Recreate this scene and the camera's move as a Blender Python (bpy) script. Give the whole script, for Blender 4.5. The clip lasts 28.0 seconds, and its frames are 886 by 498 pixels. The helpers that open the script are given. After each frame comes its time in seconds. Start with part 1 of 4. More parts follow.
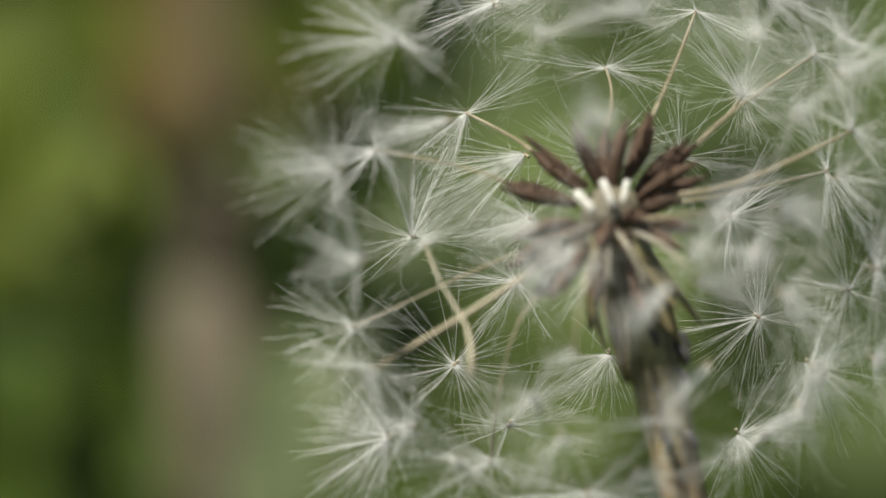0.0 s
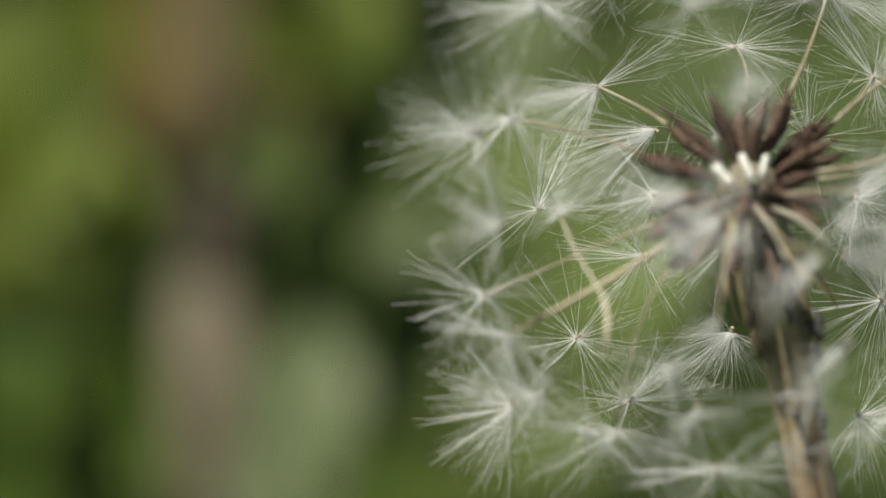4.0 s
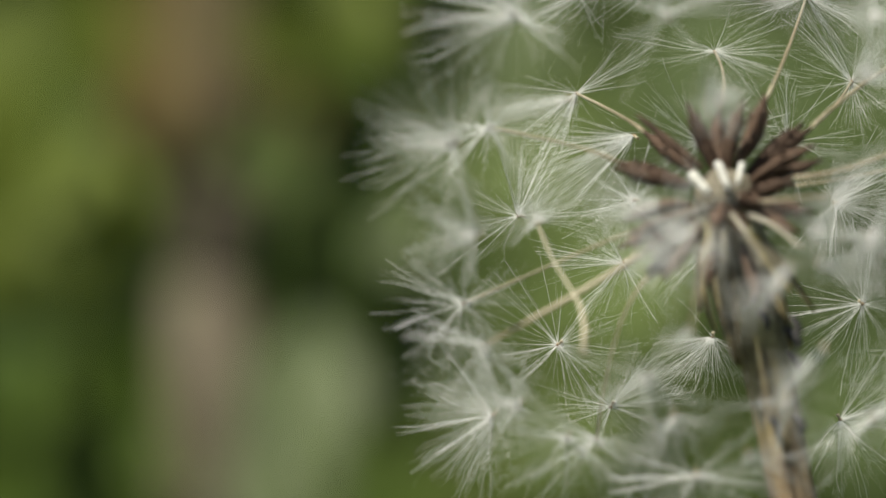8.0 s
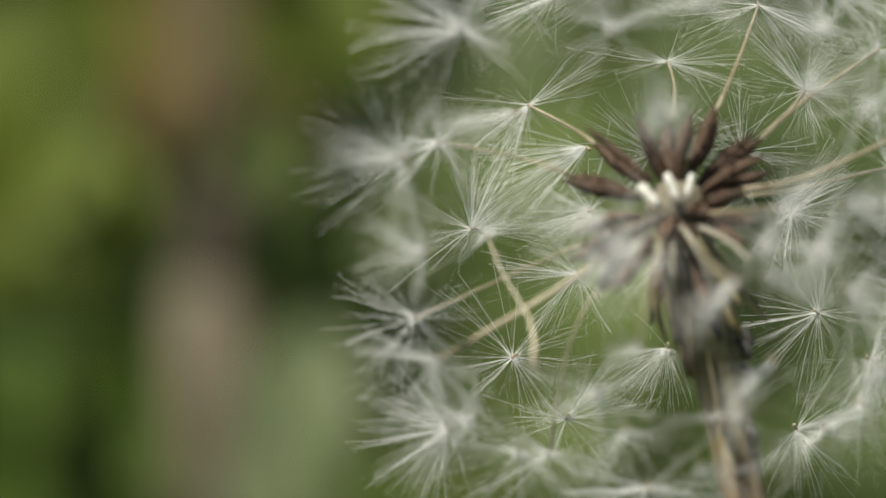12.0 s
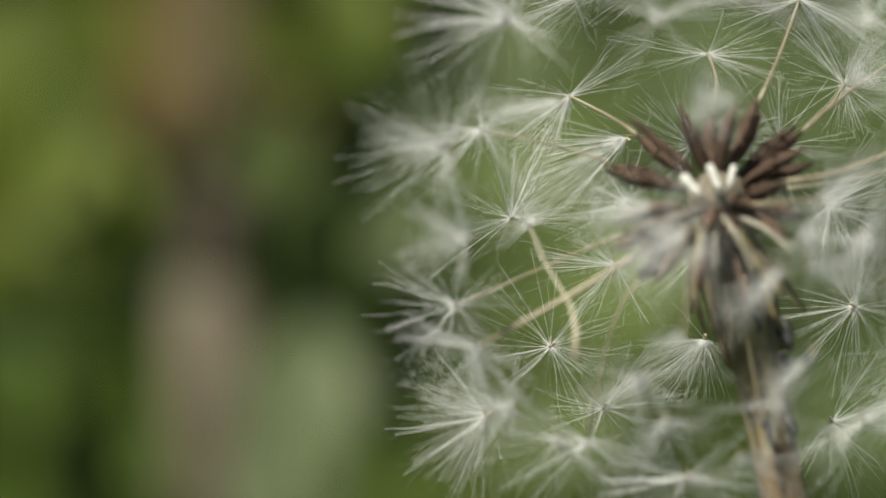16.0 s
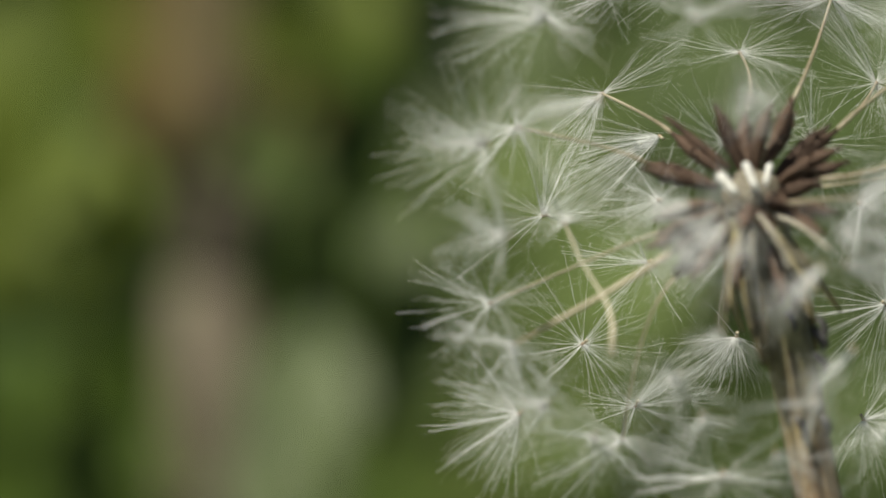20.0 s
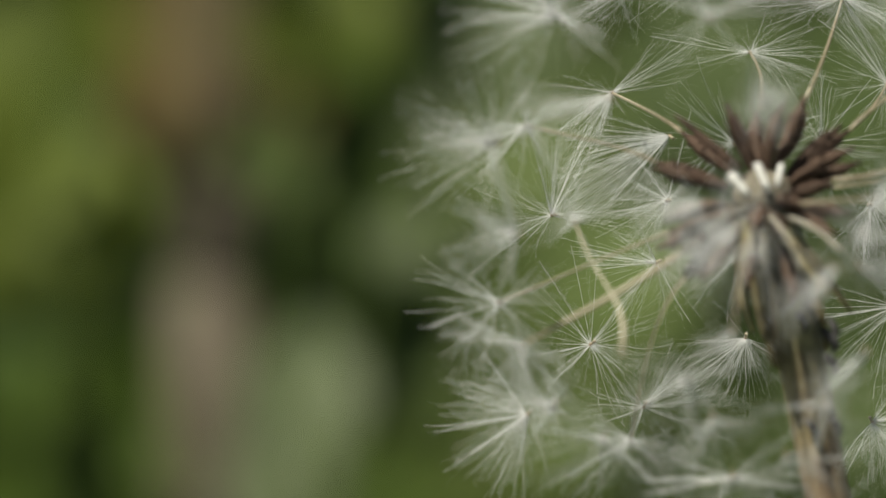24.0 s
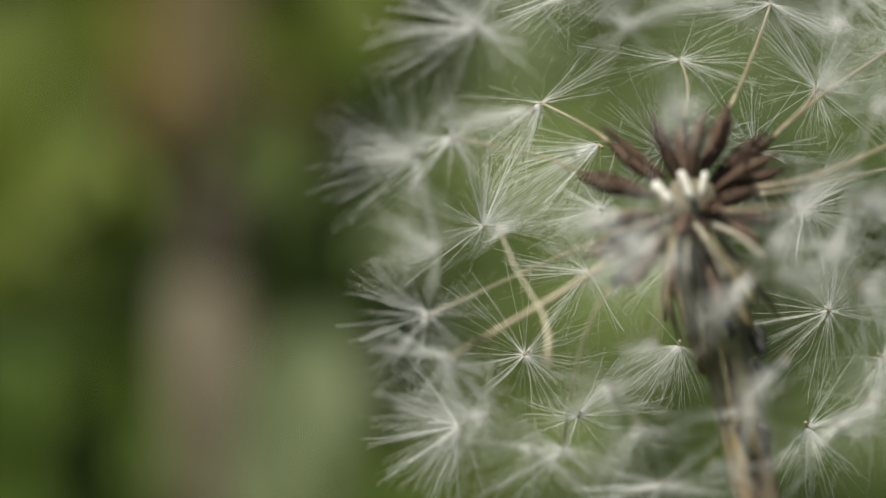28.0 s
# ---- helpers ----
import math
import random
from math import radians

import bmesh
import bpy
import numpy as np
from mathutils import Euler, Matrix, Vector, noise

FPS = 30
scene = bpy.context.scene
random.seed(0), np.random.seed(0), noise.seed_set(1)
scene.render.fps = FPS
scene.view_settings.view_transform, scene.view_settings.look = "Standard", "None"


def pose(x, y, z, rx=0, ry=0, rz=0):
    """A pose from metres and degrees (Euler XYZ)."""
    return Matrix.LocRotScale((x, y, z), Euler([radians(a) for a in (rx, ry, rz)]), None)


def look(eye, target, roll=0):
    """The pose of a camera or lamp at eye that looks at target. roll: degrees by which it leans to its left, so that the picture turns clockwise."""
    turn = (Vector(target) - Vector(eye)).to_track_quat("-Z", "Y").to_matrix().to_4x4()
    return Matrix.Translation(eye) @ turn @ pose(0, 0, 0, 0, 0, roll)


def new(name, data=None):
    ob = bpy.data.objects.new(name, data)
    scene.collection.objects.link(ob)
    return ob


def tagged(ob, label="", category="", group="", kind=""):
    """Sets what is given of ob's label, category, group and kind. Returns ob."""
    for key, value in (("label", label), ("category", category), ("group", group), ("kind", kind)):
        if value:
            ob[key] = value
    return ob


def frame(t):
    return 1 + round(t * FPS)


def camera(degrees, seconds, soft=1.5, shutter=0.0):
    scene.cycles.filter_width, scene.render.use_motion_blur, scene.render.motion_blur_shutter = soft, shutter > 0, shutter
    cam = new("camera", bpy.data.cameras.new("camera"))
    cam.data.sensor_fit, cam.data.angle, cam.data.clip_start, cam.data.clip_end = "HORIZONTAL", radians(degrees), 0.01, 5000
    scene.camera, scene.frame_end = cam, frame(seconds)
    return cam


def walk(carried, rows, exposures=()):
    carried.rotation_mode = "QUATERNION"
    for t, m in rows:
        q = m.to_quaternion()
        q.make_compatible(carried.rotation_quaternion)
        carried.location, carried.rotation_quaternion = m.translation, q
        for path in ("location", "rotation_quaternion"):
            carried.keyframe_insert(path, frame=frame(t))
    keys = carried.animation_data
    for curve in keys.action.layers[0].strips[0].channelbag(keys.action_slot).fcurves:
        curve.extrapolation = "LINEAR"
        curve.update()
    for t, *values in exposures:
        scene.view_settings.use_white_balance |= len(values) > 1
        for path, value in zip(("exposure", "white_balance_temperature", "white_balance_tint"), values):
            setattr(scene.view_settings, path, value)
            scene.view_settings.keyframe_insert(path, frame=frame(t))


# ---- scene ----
cam = camera(12.5, 28.0, soft=1.4, shutter=0.2)
cam.data.dof.use_dof = True
cam.data.dof.focus_distance = 0.2565
cam.data.dof.aperture_fstop = 20.0
walk(cam, [(0.0, pose(0, -0.25, 0.24, 90)), (28.0, pose(0, -0.25, 0.24, 90))],
     exposures=[(0.0, 0.71), (18.0, 0.71), (21.0, 0.62), (24.0, 0.50), (26.0, 0.57), (28.0, 0.62)])

# ---- daylight: hazy sun high on the left, open sky ----
SUN = Vector((-0.36, -0.45, 0.82)).normalized()
sky = bpy.data.worlds.new("sky")
scene.world = sky
sky.use_nodes = True
sky_nodes = sky.node_tree.nodes
sky_tex = sky_nodes.new("ShaderNodeTexSky")
sky_tex.sky_type, sky_tex.sun_disc = "NISHITA", False
sky_tex.sun_elevation = math.asin(SUN.z)
sky_tex.sun_rotation = math.atan2(SUN.x, SUN.y)
sky.node_tree.links.new(sky_tex.outputs[0], sky_nodes["Background"].inputs[0])
sky_nodes["Background"].inputs[1].default_value = 0.042
sun_data = bpy.data.lights.new("sun", "SUN")
sun_data.energy, sun_data.angle, sun_data.color = 5.0, radians(1.0), (1.0, 0.94, 0.82)
sun = new("sun", sun_data)
sun.matrix_world = look(SUN * 5, (0, 0, 0))


# ---- materials ----
def surface(name, dark, light, scale=200.0, rough=0.6, translucent=0.0, bump=0.0, detail=4.0, fine=None, stretch=(1, 1, 1), vary=0.0, low=0.35, high=0.65, gloss=0.5):
    """A two-tone surface: a broad mottle, a fine grain, relief, and a share of light let through. vary: spread of tone from piece to piece."""
    m = bpy.data.materials.new(name)
    m.use_nodes = True
    n, link = m.node_tree.nodes, m.node_tree.links
    p = n["Principled BSDF"]
    co = n.new("ShaderNodeTexCoord")
    mp = n.new("ShaderNodeMapping")
    mp.inputs["Scale"].default_value = stretch
    link.new(co.outputs["Object"], mp.inputs[0])
    broad = n.new("ShaderNodeTexNoise")
    broad.inputs["Scale"].default_value, broad.inputs["Detail"].default_value = scale, detail
    link.new(mp.outputs[0], broad.inputs["Vector"])
    grain = n.new("ShaderNodeTexNoise")
    grain.inputs["Scale"].default_value, grain.inputs["Detail"].default_value = fine or scale * 9, 3.0
    link.new(mp.outputs[0], grain.inputs["Vector"])
    ramp = n.new("ShaderNodeValToRGB")
    ramp.color_ramp.elements[0].position, ramp.color_ramp.elements[0].color = low, (*dark, 1)
    ramp.color_ramp.elements[1].position, ramp.color_ramp.elements[1].color = high, (*light, 1)
    link.new(broad.outputs[0], ramp.inputs[0])
    over = n.new("ShaderNodeMix")
    over.data_type, over.blend_type = "RGBA", "OVERLAY"
    over.inputs[0].default_value = 0.35
    link.new(ramp.outputs[0], over.inputs[6])
    link.new(grain.outputs[0], over.inputs[7])
    colour = over.outputs[2]
    if vary:
        info = n.new("ShaderNodeObjectInfo")
        span = n.new("ShaderNodeMapRange")
        span.inputs[3].default_value, span.inputs[4].default_value = 1 - vary, 1 + vary
        link.new(info.outputs["Random"], span.inputs[0])
        tone = n.new("ShaderNodeHueSaturation")
        link.new(span.outputs[0], tone.inputs["Value"])
        link.new(colour, tone.inputs["Color"])
        colour = tone.outputs[0]
    link.new(colour, p.inputs["Base Color"])
    p.inputs["Roughness"].default_value = rough
    p.inputs["Specular IOR Level"].default_value = gloss
    if bump:
        b = n.new("ShaderNodeBump")
        b.inputs["Strength"].default_value, b.inputs["Distance"].default_value = 0.6, bump
        link.new(grain.outputs[0], b.inputs["Height"])
        link.new(b.outputs[0], p.inputs["Normal"])
    if translucent:
        t = n.new("ShaderNodeBsdfTranslucent")
        mix = n.new("ShaderNodeMixShader")
        mix.inputs[0].default_value = translucent
        link.new(colour, t.inputs[0])
        link.new(p.outputs[0], mix.inputs[1])
        link.new(t.outputs[0], mix.inputs[2])
        link.new(mix.outputs[0], n["Material Output"].inputs[0])
    return m


HAIR = surface("silky white hair", (0.88, 0.90, 0.86), (0.95, 0.965, 0.94), 300, 0.22, 0.38, gloss=1.0)
glint = HAIR.node_tree.nodes.new("ShaderNodeTexNoise")
glint.inputs["Scale"].default_value = 4200
clear = HAIR.node_tree.nodes.new("ShaderNodeBsdfTransparent")
veil = HAIR.node_tree.nodes.new("ShaderNodeMixShader")
share = HAIR.node_tree.nodes.new("ShaderNodeMapRange")
share.inputs[1].default_value, share.inputs[2].default_value, share.inputs[3].default_value, share.inputs[4].default_value = 0.47, 0.54, 0.93, 0.0
HAIR.node_tree.links.new(glint.outputs[0], share.inputs[0])
HAIR.node_tree.links.new(share.outputs[0], veil.inputs[0])
HAIR.node_tree.links.new(HAIR.node_tree.nodes["Mix Shader"].outputs[0], veil.inputs[1])
HAIR.node_tree.links.new(clear.outputs[0], veil.inputs[2])
HAIR.node_tree.links.new(veil.outputs[0], HAIR.node_tree.nodes["Material Output"].inputs[0])
spread = HAIR.node_tree.nodes.new("ShaderNodeMapRange")
spread.inputs[1].default_value, spread.inputs[2].default_value, spread.inputs[3].default_value, spread.inputs[4].default_value = 0.4, 0.6, 0.35, 0.06
HAIR.node_tree.links.new(glint.outputs[0], spread.inputs[0])
HAIR.node_tree.links.new(spread.outputs[0], HAIR.node_tree.nodes["Principled BSDF"].inputs["Roughness"])
BEAK = surface("straw beak", (0.24, 0.20, 0.125), (0.40, 0.36, 0.25), 260, 0.5, 0.15, 0.00004, stretch=(1, 1, 0.2))
PALE_BEAK = surface("pale straw beak", (0.36, 0.32, 0.22), (0.58, 0.54, 0.42), 260, 0.5, 0.15, 0.00004, stretch=(1, 1, 0.2))
STUMP = surface("grey-tan stump", (0.20, 0.185, 0.135), (0.34, 0.32, 0.25), 260, 0.6, 0.1, 0.00004, stretch=(1, 1, 0.2))
COLLAR = surface("brown collar", (0.18, 0.13, 0.08), (0.33, 0.26, 0.17), 900, 0.6)
ACHENE = surface("brown achene husk", (0.040, 0.026, 0.018), (0.120, 0.080, 0.055), 700, 0.75, 0, 0.0002, stretch=(1, 1, 0.4), vary=0.35, gloss=0.15)
CREAM = surface("cream floret base", (0.56, 0.56, 0.50), (0.78, 0.78, 0.72), 500, 0.55, 0.15, 0.00005)
PITH = surface("pitted receptacle", (0.08, 0.07, 0.045), (0.20, 0.18, 0.125), 700, 0.7, 0, 0.0002)
STEM = surface("mottled stem", (0.12, 0.105, 0.055), (0.31, 0.295, 0.155), 620, 0.6, 0.05, 0.0003, detail=7.0, stretch=(1, 1, 0.4), low=0.40, high=0.58, gloss=0.25)


def redden(m, top, low, tint):
    """The stem turns reddish from the height top down to low, in metres over the foot."""
    n, link = m.node_tree.nodes, m.node_tree.links
    split = n.new("ShaderNodeSeparateXYZ")
    link.new(n["Texture Coordinate"].outputs["Object"], split.inputs[0])
    share = n.new("ShaderNodeMapRange")
    share.inputs[1].default_value, share.inputs[2].default_value, share.inputs[3].default_value, share.inputs[4].default_value = top, low, 0.0, 1.0
    link.new(split.outputs[2], share.inputs[0])
    mix = n.new("ShaderNodeMix")
    mix.data_type, mix.blend_type = "RGBA", "MULTIPLY"
    mix.inputs[7].default_value = (*tint, 1)
    link.new(share.outputs[0], mix.inputs[0])
    base = m.node_tree.nodes["Principled BSDF"].inputs["Base Color"]
    link.new(base.links[0].from_socket, mix.inputs[6])
    link.new(mix.outputs[2], base)


redden(STEM, 0.234, 0.222, (0.70, 0.50, 0.60))
BRACT = surface("withered bract", (0.12, 0.098, 0.048), (0.33, 0.295, 0.15), 420, 0.65, 0.25, 0.00015, stretch=(1, 1, 0.3), vary=0.4, gloss=0.2)
DARK_SPECK = surface("dark speck", (0.012, 0.012, 0.014), (0.06, 0.055, 0.05), 900, 0.45, 0, 0.0001)
# very dark green: the shade between the weeds is put into this colour
LEAF_SHADE = surface("leaf darkened for shade", (0.024, 0.041, 0.010), (0.048, 0.076, 0.019), 60, 0.6, 0.1, 0.0004, vary=0.2, gloss=0.08)
LEAF_MID = surface("mid green leaf", (0.041, 0.071, 0.010), (0.086, 0.134, 0.022), 60, 0.45, 0.3, 0.0004, vary=0.2, gloss=0.12)
LEAF_OLIVE = surface("olive leaf", (0.067, 0.092, 0.012), (0.120, 0.152, 0.023), 60, 0.5, 0.3, 0.0004, vary=0.15, gloss=0.12)
LEAF_LIME = surface("yellow-green leaf", (0.058, 0.084, 0.018), (0.104, 0.138, 0.034), 60, 0.45, 0.3, 0.0004, vary=0.15, gloss=0.12)
# the pale veil of hairs in front is put into this green
LEAF_VEILED = surface("green leaf greyed for haze", (0.050, 0.074, 0.024), (0.094, 0.128, 0.046), 60, 0.5, 0.3, 0.0004, vary=0.15, gloss=0.12)
LEAF_SOFT = surface("soft grey-green leaf", (0.085, 0.120, 0.034), (0.146, 0.192, 0.064), 60, 0.5, 0.3, 0.0004, vary=0.12, gloss=0.12)
LEAF_DRY = surface("dry olive-brown leaf", (0.080, 0.060, 0.018), (0.142, 0.106, 0.036), 60, 0.7, 0.25, 0.0006, vary=0.2, gloss=0.1)
LEAF_PALE = surface("pale glaucous leaf", (0.080, 0.104, 0.049), (0.148, 0.176, 0.090), 60, 0.5, 0.25, 0.0004, gloss=0.12)
# hedge shade is put into this darker green, also used for stalks
LEAF_DARK = surface("shaded hedge leaf", (0.034, 0.062, 0.010), (0.085, 0.125, 0.024), 40, 0.5, 0.25, 0.0004, gloss=0.12)
BARK = surface("brown bark", (0.060, 0.045, 0.018), (0.112, 0.084, 0.035), 90, 0.8, 0, 0.002, stretch=(1, 1, 0.3))
BARE_WOOD = surface("bare grey-tan wood", (0.068, 0.055, 0.034), (0.118, 0.098, 0.061), 90, 0.75, 0, 0.001, stretch=(1, 1, 0.2))
DARK_BAND = surface("darker band", (0.026, 0.020, 0.011), (0.056, 0.043, 0.025), 120, 0.85, 0, 0.002)
SOIL = surface("earth and moss", (0.030, 0.028, 0.014), (0.050, 0.066, 0.018), 6, 0.95, 0, 0.004, fine=90)
GRASS = surface("grass blade", (0.040, 0.072, 0.012), (0.104, 0.144, 0.032), 20, 0.5, 0.3, gloss=0.12)

MM = 0.001


# ---- mesh helpers ----
def raw_mesh(name, verts, faces, material, smooth=True):
    me = bpy.data.meshes.new(name)
    me.from_pydata([tuple(v) for v in verts], [], faces)
    me.materials.append(material)
    if smooth:
        me.polygons.foreach_set("use_smooth", [True] * len(me.polygons))
    me.update()
    return me


def tube(points, radii, sides=8, ribs=0.0, cap=True):
    """A tube along points with a radius at each; ribs deepens every other side."""
    verts, faces = [], []
    pts = [Vector(p) for p in points]
    side = None
    for i, p in enumerate(pts):
        along = (pts[min(i + 1, len(pts) - 1)] - pts[max(i - 1, 0)]).normalized()
        if side is None:
            side = along.orthogonal().normalized()
        side = (side - along * side.dot(along)).normalized()
        over = along.cross(side)
        for k in range(sides):
            a = 2 * math.pi * k / sides
            r = radii[i] * (1 - ribs * (k % 2))
            verts.append(p + (side * math.cos(a) + over * math.sin(a)) * r)
        if i:
            b = (i - 1) * sides
            for k in range(sides):
                j = (k + 1) % sides
                faces.append((b + k, b + j, b + sides + j, b + sides + k))
    if cap:
        faces.append(tuple(range(sides))[::-1])
        faces.append(tuple(range(len(verts) - sides, len(verts))))
    return verts, faces


def joined(pieces):
    verts, faces = [], []
    for v, f in pieces:
        o = len(verts)
        verts += v
        faces += [tuple(i + o for i in q) for q in f]
    return verts, faces


def part(name, me, parent, m=Matrix(), label="", kind=""):
    ob = new(name, me)
    ob.parent = parent
    ob.matrix_basis = m
    return tagged(ob, label, kind=kind)


def thing(name, m, label, category, group=""):
    return tagged(new(name), label, category, group) if m is None else placed(tagged(new(name), label, category, group), m)


def placed(ob, m):
    ob.matrix_basis = m
    return ob


def turn_to(direction, spin=0.0):
    """The turn that brings +z onto a direction."""
    return Vector(direction).to_track_quat("Z", "Y").to_matrix().to_4x4() @ Matrix.Rotation(spin, 4, "Z")


# ---- ground and distance ----
def ground():
    """One sheet of uneven earth out to the horizon."""
    xs = [-400, -60, -12, -4] + [-2 + 0.1 * i for i in range(41)] + [4, 12, 60, 400]
    verts = [(x, y, 0 if max(abs(x), abs(y)) > 3 else 0.012 * (noise.noise(Vector((x * 3, y * 3, 0))) - 0.3)) for y in xs for x in xs]
    w = len(xs)
    faces = [(j * w + i, j * w + i + 1, (j + 1) * w + i + 1, (j + 1) * w + i) for j in range(w - 1) for i in range(w - 1)]
    tagged(new("ground", raw_mesh("ground", verts, faces, SOIL)), "uneven dark earth with moss under the weeds", "ground", kind="structure")


def blade_shape(length, width, fold, curl, rows=9, cols=4, thin=1.0):
    """A leaf from the origin along +z, its face to -y: pointed oval, folded along the midrib, curling back towards the tip, with a wavy edge."""
    verts, faces = [], []
    for i in range(rows + 1):
        s = i / rows
        half = width / 2 * (math.sin(math.pi * min(1, s ** 0.75)) ** 0.8 if 0 < s < 1 else 0.02) * thin
        for k in range(-cols, cols + 1):
            u = k / cols
            wave = 0.03 * width * math.sin(9 * s + 2.5 * u) * abs(u)
            verts.append(Vector((u * half, -abs(u) * half * fold + wave + curl * length * s * s, length * s)))
    w = 2 * cols + 1
    for i in range(rows):
        for k in range(w - 1):
            faces.append((i * w + k, i * w + k + 1, (i + 1) * w + k + 1, (i + 1) * w + k))
    return verts, faces


def hedge():
    """The dense bank of foliage that closes the view."""
    rnd = random.Random(5)
    verts, faces = [], []
    v0, f0 = blade_shape(0.055, 0.030, 0.25, 0.2, rows=4, cols=1)
    for _ in range(15000):
        x, y = rnd.uniform(-1.6, 1.6), rnd.uniform(1.45, 2.3)
        z = rnd.uniform(0.0, 0.95) * (0.8 + 0.2 * math.sin(x * 5))
        m = Matrix.Translation((x, y, z)) @ Euler((rnd.uniform(-1.2, 0.6), rnd.uniform(-1.5, 1.5), rnd.uniform(-1, 1))).to_matrix().to_4x4() @ Matrix.Scale(rnd.uniform(0.6, 1.4), 4)
        o = len(verts)
        verts += [m @ v for v in v0]
        faces += [tuple(i + o for i in q) for q in f0]
    tagged(new("hedge_foliage", raw_mesh("hedge_foliage", verts, faces, LEAF_DARK)), "dense dark green hedge foliage in the distance", "hedge", kind="stuff")


def grass():
    rnd = random.Random(8)
    verts, faces = [], []
    for _ in range(5000):
        x, y = rnd.uniform(-0.9, 0.9), rnd.uniform(-0.6, 1.6)
        if -0.12 < y < 0.06 and abs(x) < 0.06:
            continue
        h, w, a = rnd.uniform(0.03, 0.09), rnd.uniform(0.0012, 0.0025), rnd.uniform(0, 6.28)
        lean = Vector((rnd.uniform(-0.4, 0.4), rnd.uniform(-0.4, 0.4), 0)) * h
        d = Vector((math.cos(a), math.sin(a), 0)) * w
        p = Vector((x, y, -0.006))
        o = len(verts)
        verts += [p - d, p + d, p + lean * 0.35 + Vector((0, 0, h * 0.6)) + d * 0.7, p + lean * 0.35 + Vector((0, 0, h * 0.6)) - d * 0.7, p + lean + Vector((0, 0, h))]
        faces += [(o, o + 1, o + 2, o + 3), (o + 3, o + 2, o + 4)]
    tagged(new("grass", raw_mesh("grass", verts, faces, GRASS)), "short green grass over the earth", "grass", kind="stuff")


ground()
hedge()
grass()

# ---- weeds behind the seed head ----
LEAVES = {}


def leaf_mesh(material, kind):
    if (material.name, kind) not in LEAVES:
        shape = blade_shape(0.030, (0.014, 0.020, 0.026)[kind], 0.25, (0.15, -0.1, 0.2)[kind])
        LEAVES[material.name, kind] = raw_mesh("leaf", *shape, material)
    return LEAVES[material.name, kind]


def weed(x, y, height, material, leaves, label):
    """An upright weed: a stalk with leaves. leaves: (offset across, height of the leaf's middle, offset in depth, size in mm, lean in degrees, shape)."""
    plant = thing("weed", Matrix.Translation((x, y, 0)), label, "weed", "weeds behind the seed head")
    pts = [(0.004 * math.sin(7 * s + x * 50), 0, height * s) for s in (0, 0.25, 0.5, 0.75, 1)]
    part("stalk", raw_mesh("stalk", *tube(pts, [0.0017, 0.0016, 0.0014, 0.0012, 0.0008], 7), LEAF_DARK), plant)
    for dx, z, dy, size, lean, kind in leaves:
        s = size / 30
        m = Matrix.Translation((dx, dy, z)) @ Euler((radians(-7), radians(lean), radians(8 * math.sin(z * 900)))).to_matrix().to_4x4() @ Matrix.Translation((0, 0, -0.015 * s)) @ Matrix.Scale(s, 4)
        leaf = part("leaf", leaf_mesh(material, kind), plant, m)
        foot = m.translation
        low = max(0.01, foot.z - abs(foot.x) * 0.8 - 0.004)
        petiole = [(0, 0, low), (foot.x * 0.5, foot.y * 0.5, low * 0.4 + foot.z * 0.6 - 0.001), tuple(foot)]
        part("petiole", raw_mesh("petiole", *tube(petiole, [0.0008, 0.0007, 0.0006], 5), LEAF_DARK), plant)


weed(-0.0765, 0.575, 0.270, LEAF_MID, [(-0.0009, 0.2426, 0.070, 25, 10, 1), (0.0072, 0.2133, 0.010, 27, -30, 1), (-0.0111, 0.2389, 0.030, 31, -40, 1), (-0.0030, 0.2602, 0.020, 31, 30, 2)],
     "mid green leafy weed standing in the grass")
weed(-0.0910, 0.650, 0.303, LEAF_OLIVE, [(-0.0115, 0.2862, 0.100, 46, -20, 2), (-0.0157, 0.2653, 0.100, 42, 20, 2), (0.0020, 0.2710, 0.060, 30, 40, 1), (0.0095, 0.2928, 0.020, 33, 0, 1), (-0.0082, 0.2453, 0.030, 29, 10, 1)],
     "olive green weed with broad upper leaves")
weed(-0.0236, 0.500, 0.225, LEAF_PALE, [(-0.0021, 0.2150, 0.000, 28, 8, 2), (-0.0082, 0.1960, 0.020, 27, -20, 2)],
     "pale glaucous weed with rounded leaves")
weed(-0.0254, 0.688, 0.306, LEAF_OLIVE, [(0.0013, 0.2964, 0.000, 29, -15, 2), (-0.0130, 0.2915, 0.030, 30, -30, 1)],
     "olive weed with yellowing top leaves")
weed(-0.0676, 0.750, 0.303, LEAF_DRY, [(-0.0042, 0.2932, 0.000, 46, 10, 2), (-0.0085, 0.2743, 0.020, 43, -20, 2), (0.0172, 0.2900, 0.020, 46, 10, 2), (0.0160, 0.2688, 0.140, 48, 10, 2), (0.0263, 0.2777, 0.120, 41, -20, 2), (0.0147, 0.2692, 0.040, 35, 40, 1), (-0.0049, 0.2574, 0.030, 29, -10, 1)],
     "dry olive-brown weed with hanging leaves")
weed(-0.0017, 0.625, 0.204, LEAF_LIME, [(0.0000, 0.1900, 0.000, 34, 60, 2), (-0.0114, 0.1870, 0.030, 25, -30, 1), (0.0165, 0.1941, 0.040, 33, 30, 1)],
     "low bright green weed")
weed(0.0257, 0.688, 0.234, LEAF_SOFT, [(0.0000, 0.2244, 0.000, 45, 20, 2), (0.0099, 0.2067, 0.020, 40, 60, 1), (-0.0154, 0.2185, 0.030, 30, -60, 1)],
     "soft grey-green weed with broad leaves")
